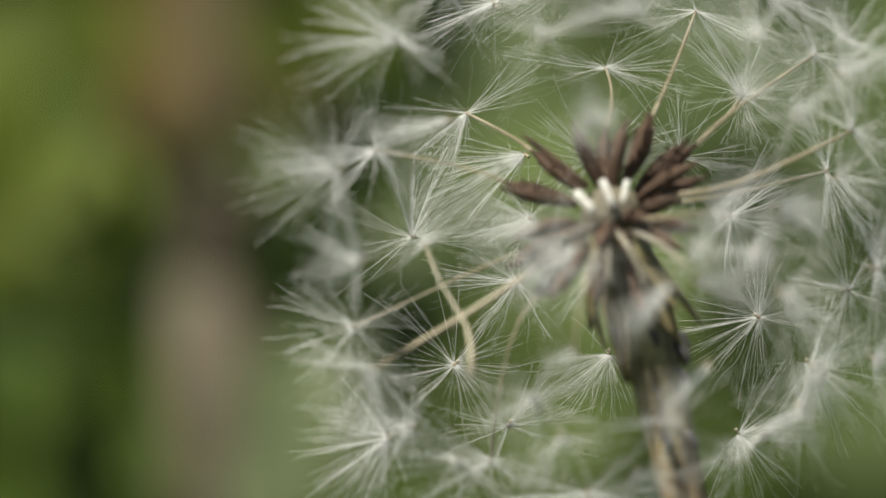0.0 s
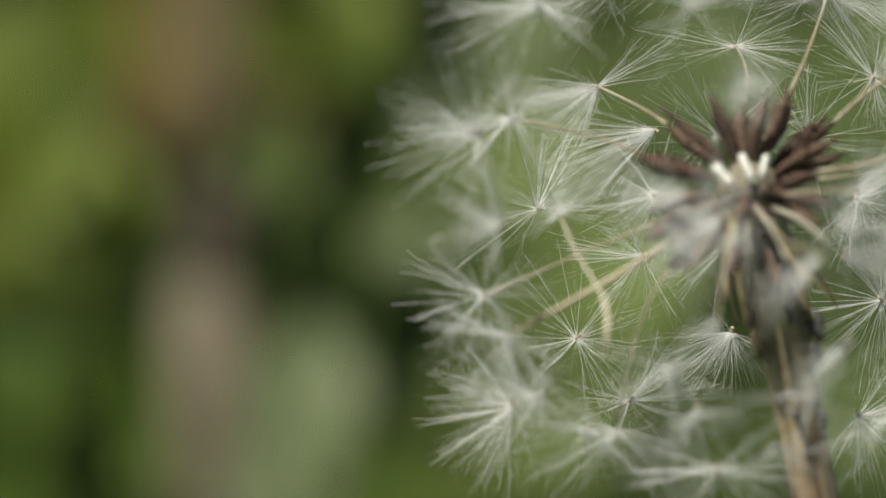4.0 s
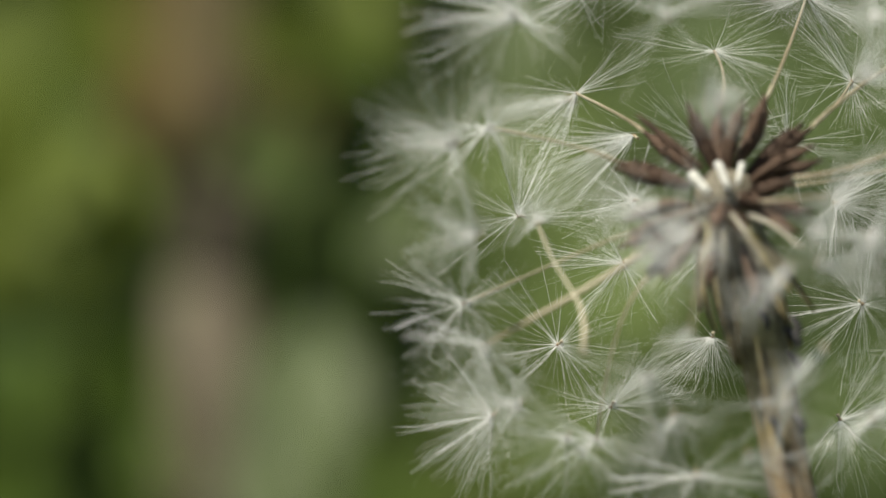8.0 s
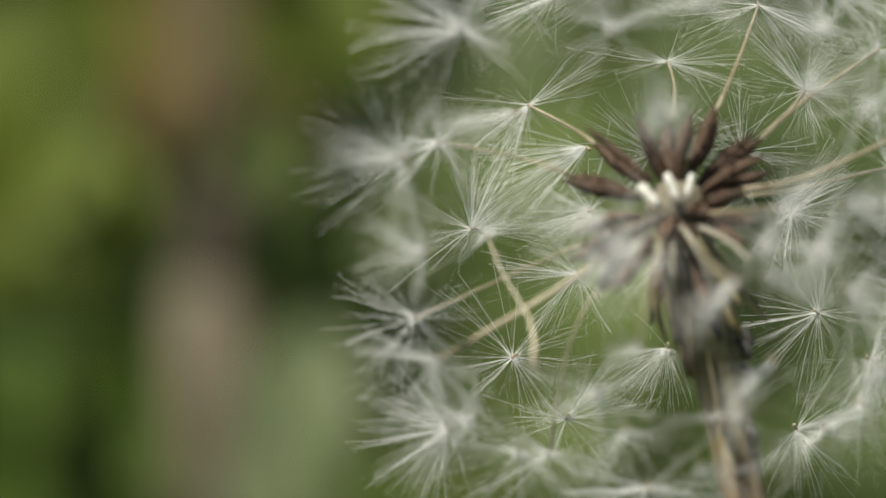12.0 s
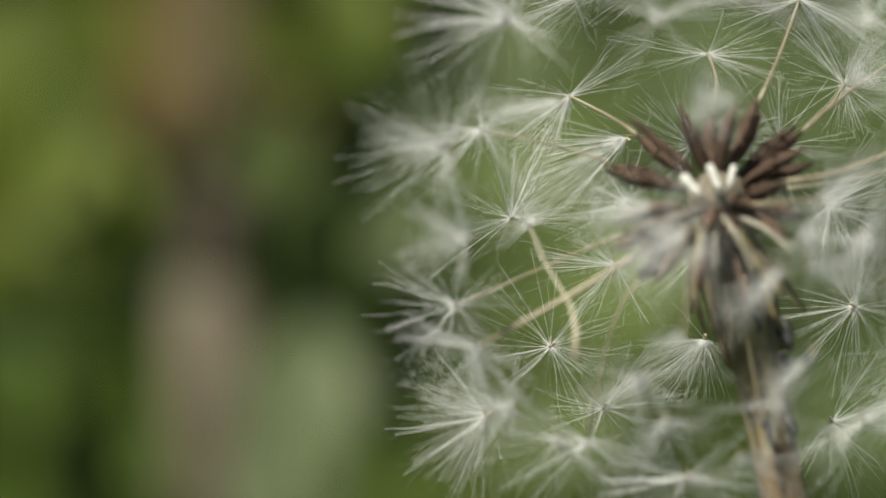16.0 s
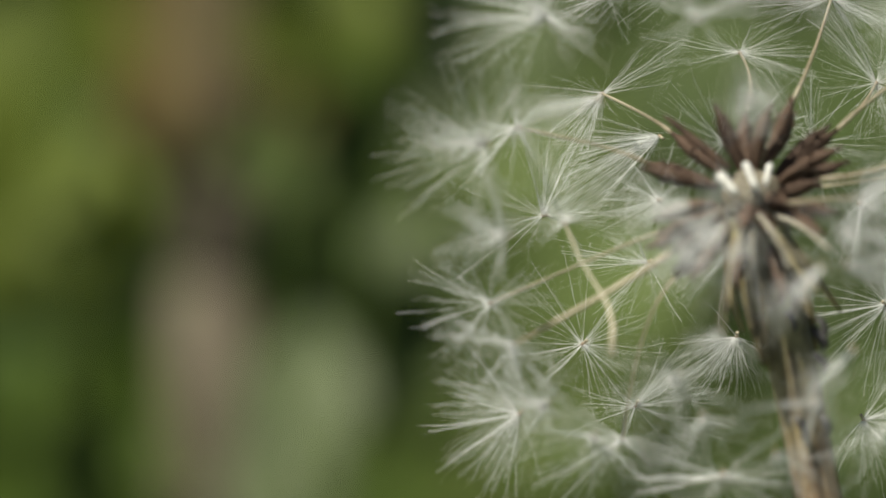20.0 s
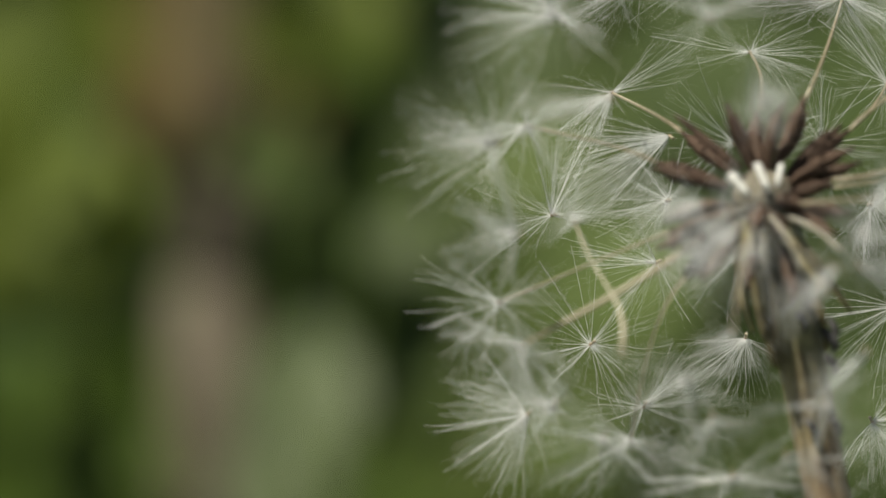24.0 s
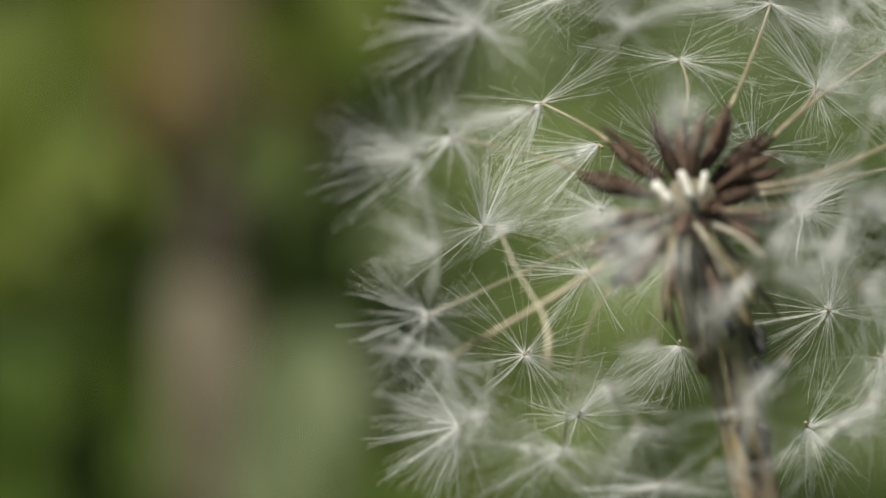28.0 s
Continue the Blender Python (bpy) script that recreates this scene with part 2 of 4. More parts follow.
weed(0.0610, 0.688, 0.295, LEAF_VEILED, [(0.0000, 0.2847, 0.000, 45, -20, 2), (-0.0147, 0.2749, 0.020, 40, -50, 1), (0.0114, 0.2645, 0.030, 38, 30, 2), (-0.0036, 0.2553, 0.050, 36, 10, 1)],
     "tall green weed greyed for haze")
weed(0.0217, 0.812, 0.309, LEAF_VEILED, [(0.0000, 0.2876, 0.000, 50, -20, 2), (-0.0147, 0.2734, 0.020, 45, -60, 2), (0.0113, 0.2646, 0.030, 46, 30, 1), (-0.0107, 0.2993, -0.030, 49, 20, 2)],
     "tall green weed greyed for haze, with oval leaves")
weed(0.0860, 0.750, 0.284, LEAF_VEILED, [(-0.0028, 0.2290, 0.000, 45, 15, 2), (0.0131, 0.2743, 0.020, 46, -25, 2), (-0.0125, 0.2116, 0.020, 43, -60, 1), (0.0209, 0.2460, 0.040, 44, 30, 2), (-0.0291, 0.2114, 0.030, 37, 20, 1)],
     "green weed greyed for haze, with oval leaves")
weed(0.0847, 0.562, 0.296, LEAF_VEILED, [(-0.0011, 0.2083, 0.000, 36, -10, 2), (0.0056, 0.2262, 0.020, 35, 30, 1), (-0.0051, 0.2154, 0.030, 28, -40, 1), (0.0088, 0.2859, 0.050, 36, 10, 2)],
     "green weed greyed for haze, with drooping leaves")
weed(-0.0131, 0.750, 0.297, LEAF_MID, [(-0.0036, 0.2871, 0.050, 38, -10, 2)],
     "slender mid green weed")
weed(-0.0922, 0.625, 0.226, LEAF_MID, [(0.0000, 0.2157, 0.000, 32, -20, 1), (0.0029, 0.2001, 0.020, 28, 50, 0), (0.0241, 0.1976, 0.020, 25, 20, 0), (-0.0024, 0.1888, 0.000, 32, 10, 1)],
     "low mid green weed")
# one pale leaf stands for an out-of-focus glint
weed(-0.0145, 0.525, 0.252, LEAF_PALE, [(0.0070, 0.2423, 0.000, 14, 0, 2)],
     "slender weed, its pale leaf standing for a blurred glint")
weed(-0.0195, 0.600, 0.199, LEAF_MID, [(0.0020, 0.1866, 0.020, 32, -20, 2), (-0.0105, 0.1848, 0.030, 32, 40, 2), (0.0140, 0.1892, 0.040, 25, 50, 1)],
     "low mid green weed with broad leaves")
weed(0.0374, 0.625, 0.245, LEAF_SOFT, [(0.0000, 0.2352, 0.000, 39, -10, 2), (-0.0104, 0.2076, 0.020, 43, 70, 2), (-0.0229, 0.2051, 0.020, 38, 20, 2)],
     "soft grey-green broad-leaved weed")
weed(0.0022, 0.750, 0.253, LEAF_MID, [(0.0043, 0.2145, 0.020, 46, -30, 2), (-0.0057, 0.1999, 0.030, 37, 30, 1)],
     "mid green broad-leaved weed")
weed(0.0191, 0.525, 0.278, LEAF_SOFT, [(-0.0032, 0.2563, 0.000, 30, -15, 2), (0.0072, 0.2679, 0.020, 27, 30, 1)],
     "slender soft grey-green weed")


# dark leaves set where there are only shaded gaps
weed(-0.0193, 0.710, 0.276, LEAF_SHADE, [(0.0080, 0.2187, 0.000, 36, 20, 2), (0.0008, 0.2249, 0.030, 32, -40, 2), (0.0188, 0.2128, 0.020, 36, 60, 2), (-0.0205, 0.2401, 0.010, 26, 10, 2), (-0.0114, 0.2347, 0.020, 30, -30, 2), (-0.0027, 0.2656, 0.000, 32, 15, 1), (0.0008, 0.2526, 0.030, 30, -20, 1), (0.0202, 0.2262, 0.040, 34, -10, 2), (-0.0165, 0.2293, 0.010, 28, 20, 2), (-0.0059, 0.2415, 0.020, 30, -20, 2), (0.0078, 0.2319, 0.020, 30, 40, 2), (-0.0006, 0.2125, 0.030, 30, 10, 2)],
     "weed with leaves darkened to stand for deep shade")
weed(-0.0717, 0.560, 0.233, LEAF_SHADE, [(0.0000, 0.1977, 0.000, 21, 70, 2), (-0.0105, 0.2233, 0.020, 22, 80, 1), (-0.0203, 0.2213, 0.030, 20, 60, 0)],
     "low weed with leaves darkened to stand for shade")
weed(-0.0751, 0.580, 0.277, LEAF_OLIVE, [(0.0022, 0.2413, 0.000, 20, 15, 1), (-0.0082, 0.2666, 0.030, 26, 30, 1), (0.0010, 0.2140, 0.020, 17, 70, 1)],
     "olive weed with broad soft leaves")
weed(-0.0331, 0.600, 0.271, LEAF_SOFT, [(0.0000, 0.2585, 0.000, 17, 10, 1), (-0.0092, 0.2610, 0.030, 14, -30, 1)],
     "slender grey-green weed in bud")
weed(-0.0748, 0.530, 0.275, LEAF_OLIVE, [(-0.0030, 0.2597, 0.000, 30, 20, 2), (0.0059, 0.2523, 0.010, 26, -20, 2), (-0.0106, 0.2412, 0.020, 24, 0, 2), (0.0042, 0.2380, 0.020, 27, 30, 2)],
     "leafy olive weed in full light")
# three weeds added only to cast shade, their leaves above the view
weed(-0.0900, 0.635, 0.388, LEAF_MID, [(0.0070, 0.3825, -0.005, 44, 20, 2), (-0.0080, 0.3850, 0.005, 40, -20, 2), (0.0055, 0.3640, -0.005, 44, 70, 2)],
     "added weed, its unseen top leaves placed to shade the others")
weed(-0.1620, 0.447, 0.405, LEAF_MID, [(0.0000, 0.4020, 0.000, 26, 20, 2)],
     "added weed with an unseen top leaf to cast shade")
weed(-0.0280, 0.764, 0.352, LEAF_MID, [(0.0000, 0.3500, 0.000, 52, 20, 2)],
     "added tall weed with an unseen top leaf to cast shade")


def dead_sapling(x, y):
    """A dry sapling trunk: bare wood below, a darker band, brown bark above."""
    tree = thing("dead_sapling", Matrix.Translation((x, y, 0)), "dry sapling trunk with bare wood and brown bark", "sapling")
    low = [(0.001 * math.sin(i), 0, z) for i, z in enumerate((-0.01, 0.05, 0.10, 0.15, 0.20, 0.2331))]
    part("bare_wood", raw_mesh("bare_wood", *tube(low, [0.0141, 0.0129, 0.0122, 0.0117, 0.0113, 0.0110], 14), BARE_WOOD), tree, label="bare grey-tan wood")
    mid = [(0.001, 0, 0.2331), (0.0015, -0.0005, 0.2375), (0.002, -0.0005, 0.2462), (0.0015, 0, 0.2556)]
    part("trunk_band", raw_mesh("trunk_band", *tube(mid, [0.0110, 0.0114, 0.0114, 0.0111], 14), DARK_BAND), tree, label="darker band")
    high = [(0.0015, 0, 0.2556), (0.001, 0, 0.2750), (0.002, 0.002, 0.3025), (0.003, 0.004, 0.3650), (0.002, 0.006, 0.4650), (0.003, 0.008, 0.5900)]
    part("bark", raw_mesh("bark", *tube(high, [0.0111, 0.0117, 0.0124, 0.0124, 0.0110, 0.0090], 14), BARK), tree, label="brown bark")


dead_sapling(-0.0545, 0.73)


# ---- the dandelion ----
# Millimetres from the foot of the stem; the middle of the receptacle is CENTRE.
FOOT = Vector((36.2, -2.0, 0.0)) * MM
CENTRE = Vector((-26.0, -4.0, 242.15)) * MM
SEATS = []


def pappus_mesh(number, axis, rise, wild, pull, size, hairs=170, stuck=0.22, girth=1.0):
    """A parasol of fine hairs round the axis. rise: the usual slope of the hairs in degrees; wild: its spread; pull: the way the breeze lays them over.
    The hairs stick together in uneven strands, with gaps between; stuck: the share of hairs that lie so close as to make one stout hair; girth: how stout."""
    rnd = random.Random(number)
    frame_axis = turn_to(axis)
    pull = Vector(pull)

    def way(a, e):
        return (frame_axis.to_3x3() @ Vector((math.cos(a) * math.cos(e), math.sin(a) * math.cos(e), math.sin(e))) + pull).normalized()

    strands = []
    for _ in range(24 if girth > 1 else 14):
        steep = 34 if rnd.random() < 0.14 else 0
        strands.append((rnd.uniform(0, 6.28), radians(min(84, rnd.gauss(rise + steep, wild))), rnd.uniform(5.0, 7.2), rnd.uniform(0.3, 1.0)))
    weights = [k[3] for k in strands]
    pieces = []
    for i in range(hairs):
        lone = rnd.random() < 0.26
        if lone:
            a, e, reach, hold = rnd.uniform(0, 6.28), radians(min(86, rnd.gauss(rise, wild * 1.2))), rnd.uniform(4.4, 7.2), 0.0
            main = way(a, e)
        else:
            a, e, reach, hold = rnd.choices(strands, weights)[0]
            main, hold = way(a, e), rnd.uniform(0.1, 0.85)
            a, e, reach = a + rnd.gauss(0, 0.13), e + rnd.gauss(0, 0.10), reach * rnd.uniform(0.72, 1.04)
        own = way(a, e)
        reach *= MM * size
        side = own.orthogonal().normalized()
        over = own.cross(side)
        sway, lift, wave, turn = rnd.gauss(0, 0.055), rnd.gauss(0, 0.055), rnd.gauss(0, 0.012), rnd.uniform(0, 6.28)
        stout = rnd.random() < stuck
        thick = (rnd.uniform(0.010, 0.016) * girth if stout else rnd.uniform(0.003, 0.0055)) * MM
        steps = 17 if stout else 8
        pts, radii = [], []
        for k in range(steps):
            s = k / (steps - 1)
            r = 0.08 * MM + reach * s
            close = hold * math.sin(math.pi * min(1, s * 0.8)) ** 1.5
            line = own * (1 - close) + main * close
            ripple = wave * math.sin(turn + 9 * s) * s
            kink = Vector((rnd.gauss(0, 1), rnd.gauss(0, 1), rnd.gauss(0, 1))) * ((0.007 if stout else 0.018) * MM if k > 1 else 0)
            pts.append(line * r + (side * (sway * s * s + ripple) + over * (lift * s * s + ripple)) * reach + pull * (0.10 * reach * s * s) + kink)
            # small barbs make the stout hairs beaded
            radii.append(thick * (2.6 - 14 * s if s < 0.11 else 1.06 - 0.35 * s) * (rnd.uniform(0.55, 1.45) if stout else 1))
        pieces.append(tube(pts, radii, 3, cap=False))
    return raw_mesh("pappus", *joined(pieces), HAIR)


def achene_mesh(seed):
    """A ribbed husk from the receptacle outwards, ragged with small teeth towards its shouldered tip."""
    rnd = random.Random(seed)
    z = [0.0, 0.4, 1.0, 1.6, 2.2, 2.8, 3.3, 3.7, 4.1, 4.8]
    r = [0.15, 0.25, 0.38, 0.47, 0.53, 0.54, 0.49, 0.38, 0.24, 0.12]
    bow = rnd.uniform(-0.3, 0.3)
    pts = [((bow * math.sin(math.pi * q / 4.8) + rnd.uniform(-0.02, 0.02)) * MM, rnd.uniform(-0.02, 0.02) * MM, q * MM) for q in z]
    pieces = [tube(pts, [q * MM * rnd.uniform(0.78, 0.98) for q in r], 14, ribs=0.2)]
    for i in range(26):
        a, h = i * 2.4 + rnd.uniform(-0.2, 0.2), rnd.uniform(1.5, 3.8)
        k = max(n for n in range(len(z)) if z[n] <= h)
        rad = r[k] * 0.86
        d = Vector((math.cos(a), math.sin(a), 0))
        p = d * rad * MM + Vector((bow * math.sin(math.pi * h / 4.8) * MM, 0, h * MM))
        size = rnd.uniform(0.5, 1.1) * (0.6 + 0.15 * h)
        pieces.append(tube([p, p + d * 0.16 * size * MM + Vector((0, 0, 0.30 * size * MM))], [0.09 * MM, 0.012 * MM], 4))
    return raw_mesh("achene", *joined(pieces), ACHENE)


ACHENES = [achene_mesh(60 + i) for i in range(4)]
COLLAR_MESH = raw_mesh("collar", *tube([(0, 0, -0.16 * MM), (0, 0, -0.05 * MM), (0, 0, 0.07 * MM), (0, 0, 0.13 * MM)], [0.08 * MM, 0.14 * MM, 0.13 * MM, 0.06 * MM], 8), COLLAR)



def seed(top, axis, rise, wild, pull, size, root=None, thick=1.0, hairs=170, label=""):
    """One seed of the clock, in mm from the centre: where its parasol sits, the way it faces, the slope and spread of its hairs, the breeze on them, its size.
    root: where its husk ends and its beak begins; without one the beak has broken off short behind the parasol."""
    SEATS.append(Vector(top).normalized())
    number = len(SEATS)
    rnd = random.Random(100 + number)
    top = Vector(top)
    if root:
        start = Vector(root)
        out = start.normalized()
        knee = start + out * (top - start).length * 0.22
    else:
        start = top - Vector(top).normalized() * 0.5
        knee = (start + top) / 2
    bow = Vector((rnd.gauss(0, 0.2), rnd.gauss(0, 0.2), rnd.gauss(0, 0.2))) * (1 if root else 0)
    pts = [(start * (1 - s) ** 2 + knee * (2 * s * (1 - s)) + top * s * s + bow * math.sin(math.pi * s) - top) * MM for s in (0, 0.12, 0.27, 0.43, 0.6, 0.8, 1)]
    beak = part("seed", raw_mesh("seed", *tube(pts, [r * MM for r in (0.13, 0.11 * thick, 0.09 * thick, 0.08 * thick, 0.075 * thick, 0.075 * thick, 0.09)], 7), BEAK), dandelion, Matrix.Translation(CENTRE + top * MM), label)
    if root:
        foot = start - out * 4.6
        part("achene", rnd.choice(ACHENES), beak, Matrix.Translation((foot - top) * MM) @ turn_to(out, rnd.uniform(0, 6.28)), "ribbed brown achene")
    part("collar", COLLAR_MESH, beak, turn_to(top - knee))
    part("pappus", pappus_mesh(500 + number, axis, rise, wild, pull, size, hairs if top.y < 8 else int(hairs * 0.72), 0.25 if top.y < 8 else 0.30, 1.5 if -8 < top.y < -1 else 1.15 if -1 <= top.y < 8 else 1.4 if top.y < 8 else 1.0), beak, label="silky white pappus hairs", kind="stuff")


def rest_of_the_clock():
    """The seeds that nothing sets apart, evenly over the sphere where none sits yet; bare round the stem and where the wind has stripped it."""
    rnd = random.Random(12)
    for i in range(190):
        z = 1 - 2 * (i + 0.5) / 190
        a = i * 2.399963
        w = Vector((math.cos(a) * math.sqrt(1 - z * z), math.sin(a) * math.sqrt(1 - z * z), z))
        w = (w + Vector((rnd.gauss(0, 0.05), rnd.gauss(0, 0.05), rnd.gauss(0, 0.05)))).normalized()
        bare = w.z < -0.8 or (w.x < -0.45 and w.y > -0.75) or (w.y < 0 and w.z < -0.3 and abs(w.x) < 0.5) or (w.y < -0.45 and w.z > -0.2 and abs(w.x) < 0.6) or (w.z > 0.3 and abs(w.x) < 0.5 and w.y > 0)
        if not bare and min((w - u).length for u in SEATS) > (0.30 if w.y > -0.3 else 0.36):
            axis = (w.x + rnd.gauss(0, 0.15), w.y * 0.6 - 0.2, w.z + 0.1 + rnd.gauss(0, 0.15))
            seed(w * rnd.uniform(16.0, 18.4), axis, rnd.uniform(0, 20), 17, (rnd.gauss(0, 0.12), 0, rnd.gauss(-0.05, 0.08)), rnd.uniform(0.85, 1.02))


def bare_husks(plant):
    """Husks that lost their beaks: each tip in mm from the centre."""
    tips = ((-6.6, 0.4, 1.5), (-2.3, 0.2, 5.4), (0.9, -1.4, 5.5), (4.6, 1.4, 4.4), (5.0, -2.2, 3.0), (5.6, -0.6, 2.2), (-6.0, -3.3, -1.6), (-6.3, -2.2, -3.2), (-3.7, -4.0, -5.0),
            (-1.2, -4.4, -5.4), (1.6, -3.6, -6.2), (4.9, -3.0, -0.9), (3.9, -4.0, -2.1), (-4.6, -1.6, -4.6), (2.2, 0.2, 6.0))
    for k, tip in enumerate(tips):
        m = Matrix.Translation(CENTRE + (Vector(tip) - Vector(tip).normalized() * 4.6) * MM) @ turn_to(tip, k * 1.3)
        part("achene", ACHENES[k % 4], plant, m, "ribbed brown achene without its beak")


def loose_seed(plant, top, end, sag, facing, thick, size, label):
    """A seed come away, hanging on its neighbours by the hairs; top and end in mm from the centre."""
    top, end = CENTRE + Vector(top) * MM, CENTRE + Vector(end) * MM
    way = end - top
    pts = [top + way * s + Vector(sag) * math.sin(math.pi * s ** 2.4) * MM for s in (0, 0.3, 0.55, 0.72, 0.86, 1)]
    foot = pts[-1]
    ob = part("seed", raw_mesh("seed", *tube([p - foot for p in pts], [r * thick * MM for r in (0.12, 0.10, 0.11, 0.15, 0.23, 0.29)], 8), PALE_BEAK), plant, Matrix.Translation(foot), label)
    part("collar", COLLAR_MESH, ob, Matrix.Translation(top - foot))
    part("pappus", pappus_mesh(77, facing, 20, 20, (0.3, 0, 0), size), ob, Matrix.Translation(top - foot), "silky white pappus hairs", "stuff")


def receptacle(plant):
    verts, faces = [], []
    rings, sides = 12, 24
    for i in range(rings + 1):
        f = math.pi * i / rings
        for k in range(sides):
            a = 2 * math.pi * k / sides
            d = Vector((math.sin(f) * math.cos(a), math.sin(f) * math.sin(a), math.cos(f) * 0.9))
            r = 1.9 * MM * (1 + 0.06 * noise.noise(d * 7))
            verts.append(CENTRE + d * r)
    for i in range(rings):
        for k in range(sides):
            j = (k + 1) % sides
            faces.append((i * sides + k, (i + 1) * sides + k, (i + 1) * sides + j, i * sides + j))
    part("receptacle", raw_mesh("receptacle", verts, faces, PITH), plant, label="pitted grey-green receptacle")
    # cream stubs of florets that set no seed
    for root, tip, r in (((-1.2, -3.5, 0.0), (-2.3, -3.0, 1.25), 0.33), ((0.0, -3.2, 0.3), (-0.7, -2.5, 1.95), 0.26), ((0.5, -3.0, 0.6), (0.8, -2.5, 1.95), 0.19)):
        p, d = CENTRE + Vector(root) * MM, (Vector(tip) - Vector(root)) * MM
        pts = [p, p + d * 0.3, p + d * 0.7, p + d * 0.92, p + d]
        part("floret_stub", raw_mesh("floret_stub", *tube(pts, [r * 0.8 * MM, r * 0.85 * MM, r * MM, r * 1.05 * MM, r * 0.75 * MM], 9), CREAM), plant, label="cream floret stub")
    # stumps of beaks broken off on the near side, and one thin dark needle of a husk
    for root, end, r in (((-0.4, -3.0, -1.5), (-2.1, -9.0, -5.1), 0.17), ((0.2, -3.0, -1.2), (1.6, -9.0, -4.3), 0.20), ((1.2, -2.5, -1.2), (3.9, -8.0, -3.1), 0.20),
                         ((-0.9, -2.5, -0.8), (-3.9, -7.0, -2.0), 0.18), ((-0.8, -3.0, -1.3), (-3.5, -8.0, -3.0), 0.15), ((-0.3, -3.0, -1.7), (-0.6, -8.5, -4.1), 0.14)):
        p, d = Vector(root), Vector(end) - Vector(root)
        pts = [CENTRE + (p + d * q + Vector((0, 0, 0.35)) * math.sin(math.pi * q)) * MM for q in (0, 0.2, 0.45, 0.7, 0.9, 1)]
        part("beak_stump", raw_mesh("beak_stump", *tube(pts, [r * q * MM for q in (1.2, 0.85, 0.75, 0.7, 0.6, 0.4)], 8), STUMP), plant, label="tan stump of a broken beak")
    p, d = Vector((-1.5, -1.0, 1.6)), Vector((-3.9, 2.0, 3.2))
    part("needle", raw_mesh("needle", *tube([CENTRE + (p + d * q) * MM for q in (0, 0.3, 0.6, 0.85, 1)], [q * MM for q in (0.2, 0.26, 0.24, 0.18, 0.06)], 8), ACHENE), plant, label="thin dark empty husk")


def stem(plant):
    c = CENTRE
    line = [c + Vector(v) * MM for v in ((0.2, 0.1, -1.0), (0.8, 0.2, -3.0), (1.7, 0.3, -6.0), (2.5, 0.5, -9.0), (3.3, 0.6, -12.5), (4.3, 0.9, -17.0), (7.3, 1.5, -30.0),
                                           (12.0, 2.4, -60.0), (19.0, 3.2, -110.0), (23.5, 3.8, -170.0), (26.0, 4.0, -246.0))]
    part("stem", raw_mesh("stem", *tube(line, [r * MM for r in (2.0, 1.8, 1.6, 1.5, 1.45, 1.4, 1.5, 1.7, 2.0, 2.2, 2.6)], 18), STEM), plant, label="mottled olive stem, reddish lower down")
    # withered bracts turned down round the stem
    rnd = random.Random(4)
    for i in range(21):
        a = i * 2 * math.pi / 21 + rnd.uniform(-0.2, 0.2)
        out = Vector((math.cos(a), math.sin(a), 0))
        l = rnd.uniform(4.0, 8.5)
        v, f = blade_shape(l * MM, rnd.uniform(0.8, 1.7) * MM, rnd.uniform(0.2, 0.9), rnd.uniform(-0.25, 0.3), rows=8, cols=2)
        foot = c + out * 1.6 * MM + Vector((0.4, 0, -2.0)) * MM
        down = (out * rnd.uniform(0.05, 0.42) + Vector((0.26, 0.05, -1))).normalized()
        m = Matrix.Translation(foot) @ turn_to(down)
        spin = m.to_3x3().inverted() @ out
        m = m @ Matrix.Rotation(math.atan2(spin.x, -spin.y), 4, "Z")
        bract = part("bract", raw_mesh("bract", v, f, BRACT), plant, m, "withered turned-down bract")
        thick = bract.modifiers.new("thickness", "SOLIDIFY")
        thick.thickness = 0.18 * MM
    # small dark specks along the stem
    for x, y, z, r in ((2.4, -1.6, -7.2, 0.22), (4.2, -1.3, -8.3, 0.38), (4.3, -1.3, -9.7, 0.30), (4.3, -1.2, -7.5, 0.24), (3.2, -1.4, -13.6, 0.26), (4.7, -0.9, -13.4, 0.26)):
        p = c + Vector((x, y, z)) * MM
        pts = [p + Vector((-0.5, 0.3, 0.5)) * MM * (r / 0.4), p, p + Vector((0.25, -0.1, -0.5)) * MM, p + Vector((0.1, -0.1, -0.95)) * MM]
        part("stem_speck", raw_mesh("stem_speck", *tube(pts, [r * 0.6 * MM, r * MM, r * 0.8 * MM, r * 0.2 * MM], 8), DARK_SPECK), plant, label="small dark speck on the stem")


dandelion = thing("dandelion", Matrix.Translation(FOOT), "ripe dandelion seed head with silky white pappi on a brownish stem", "dandelion")
receptacle(dandelion)
stem(dandelion)
bare_husks(dandelion)
loose_seed(dandelion, (-11.3, 0.2, -1.9), (-8.6, -7.0, -9.6), (0.55, 0, 0.75), (-0.2, 0.3, 0.9), 0.70, 0.9, "loose seed with a bent pale beak")
seed((-12.9, -2.5, 10.4), (-0.75, -0.5, 0.42), 33, 22, (0, 0, 0), 1.12, thick=1, hairs=260)
seed((-7.0, 13.0, 13.5), (-0.4, 0.2, 0.9), 0, 12, (-0.2, 0, -0.25), 1.05)
seed((-8.7, 11.0, 6.4), (-0.6, 0.2, 0.75), -6, 14, (0.13, 0, 0.05), 1.00, (-4.7, 4.0, 3.8), thick=1.25)
seed((0.2, 14.5, 9.4), (0.05, 0.1, 1), 2, 9, (0, 0, 0), 0.95, (-0.2, 3.0, 5.2), thick=1.1)
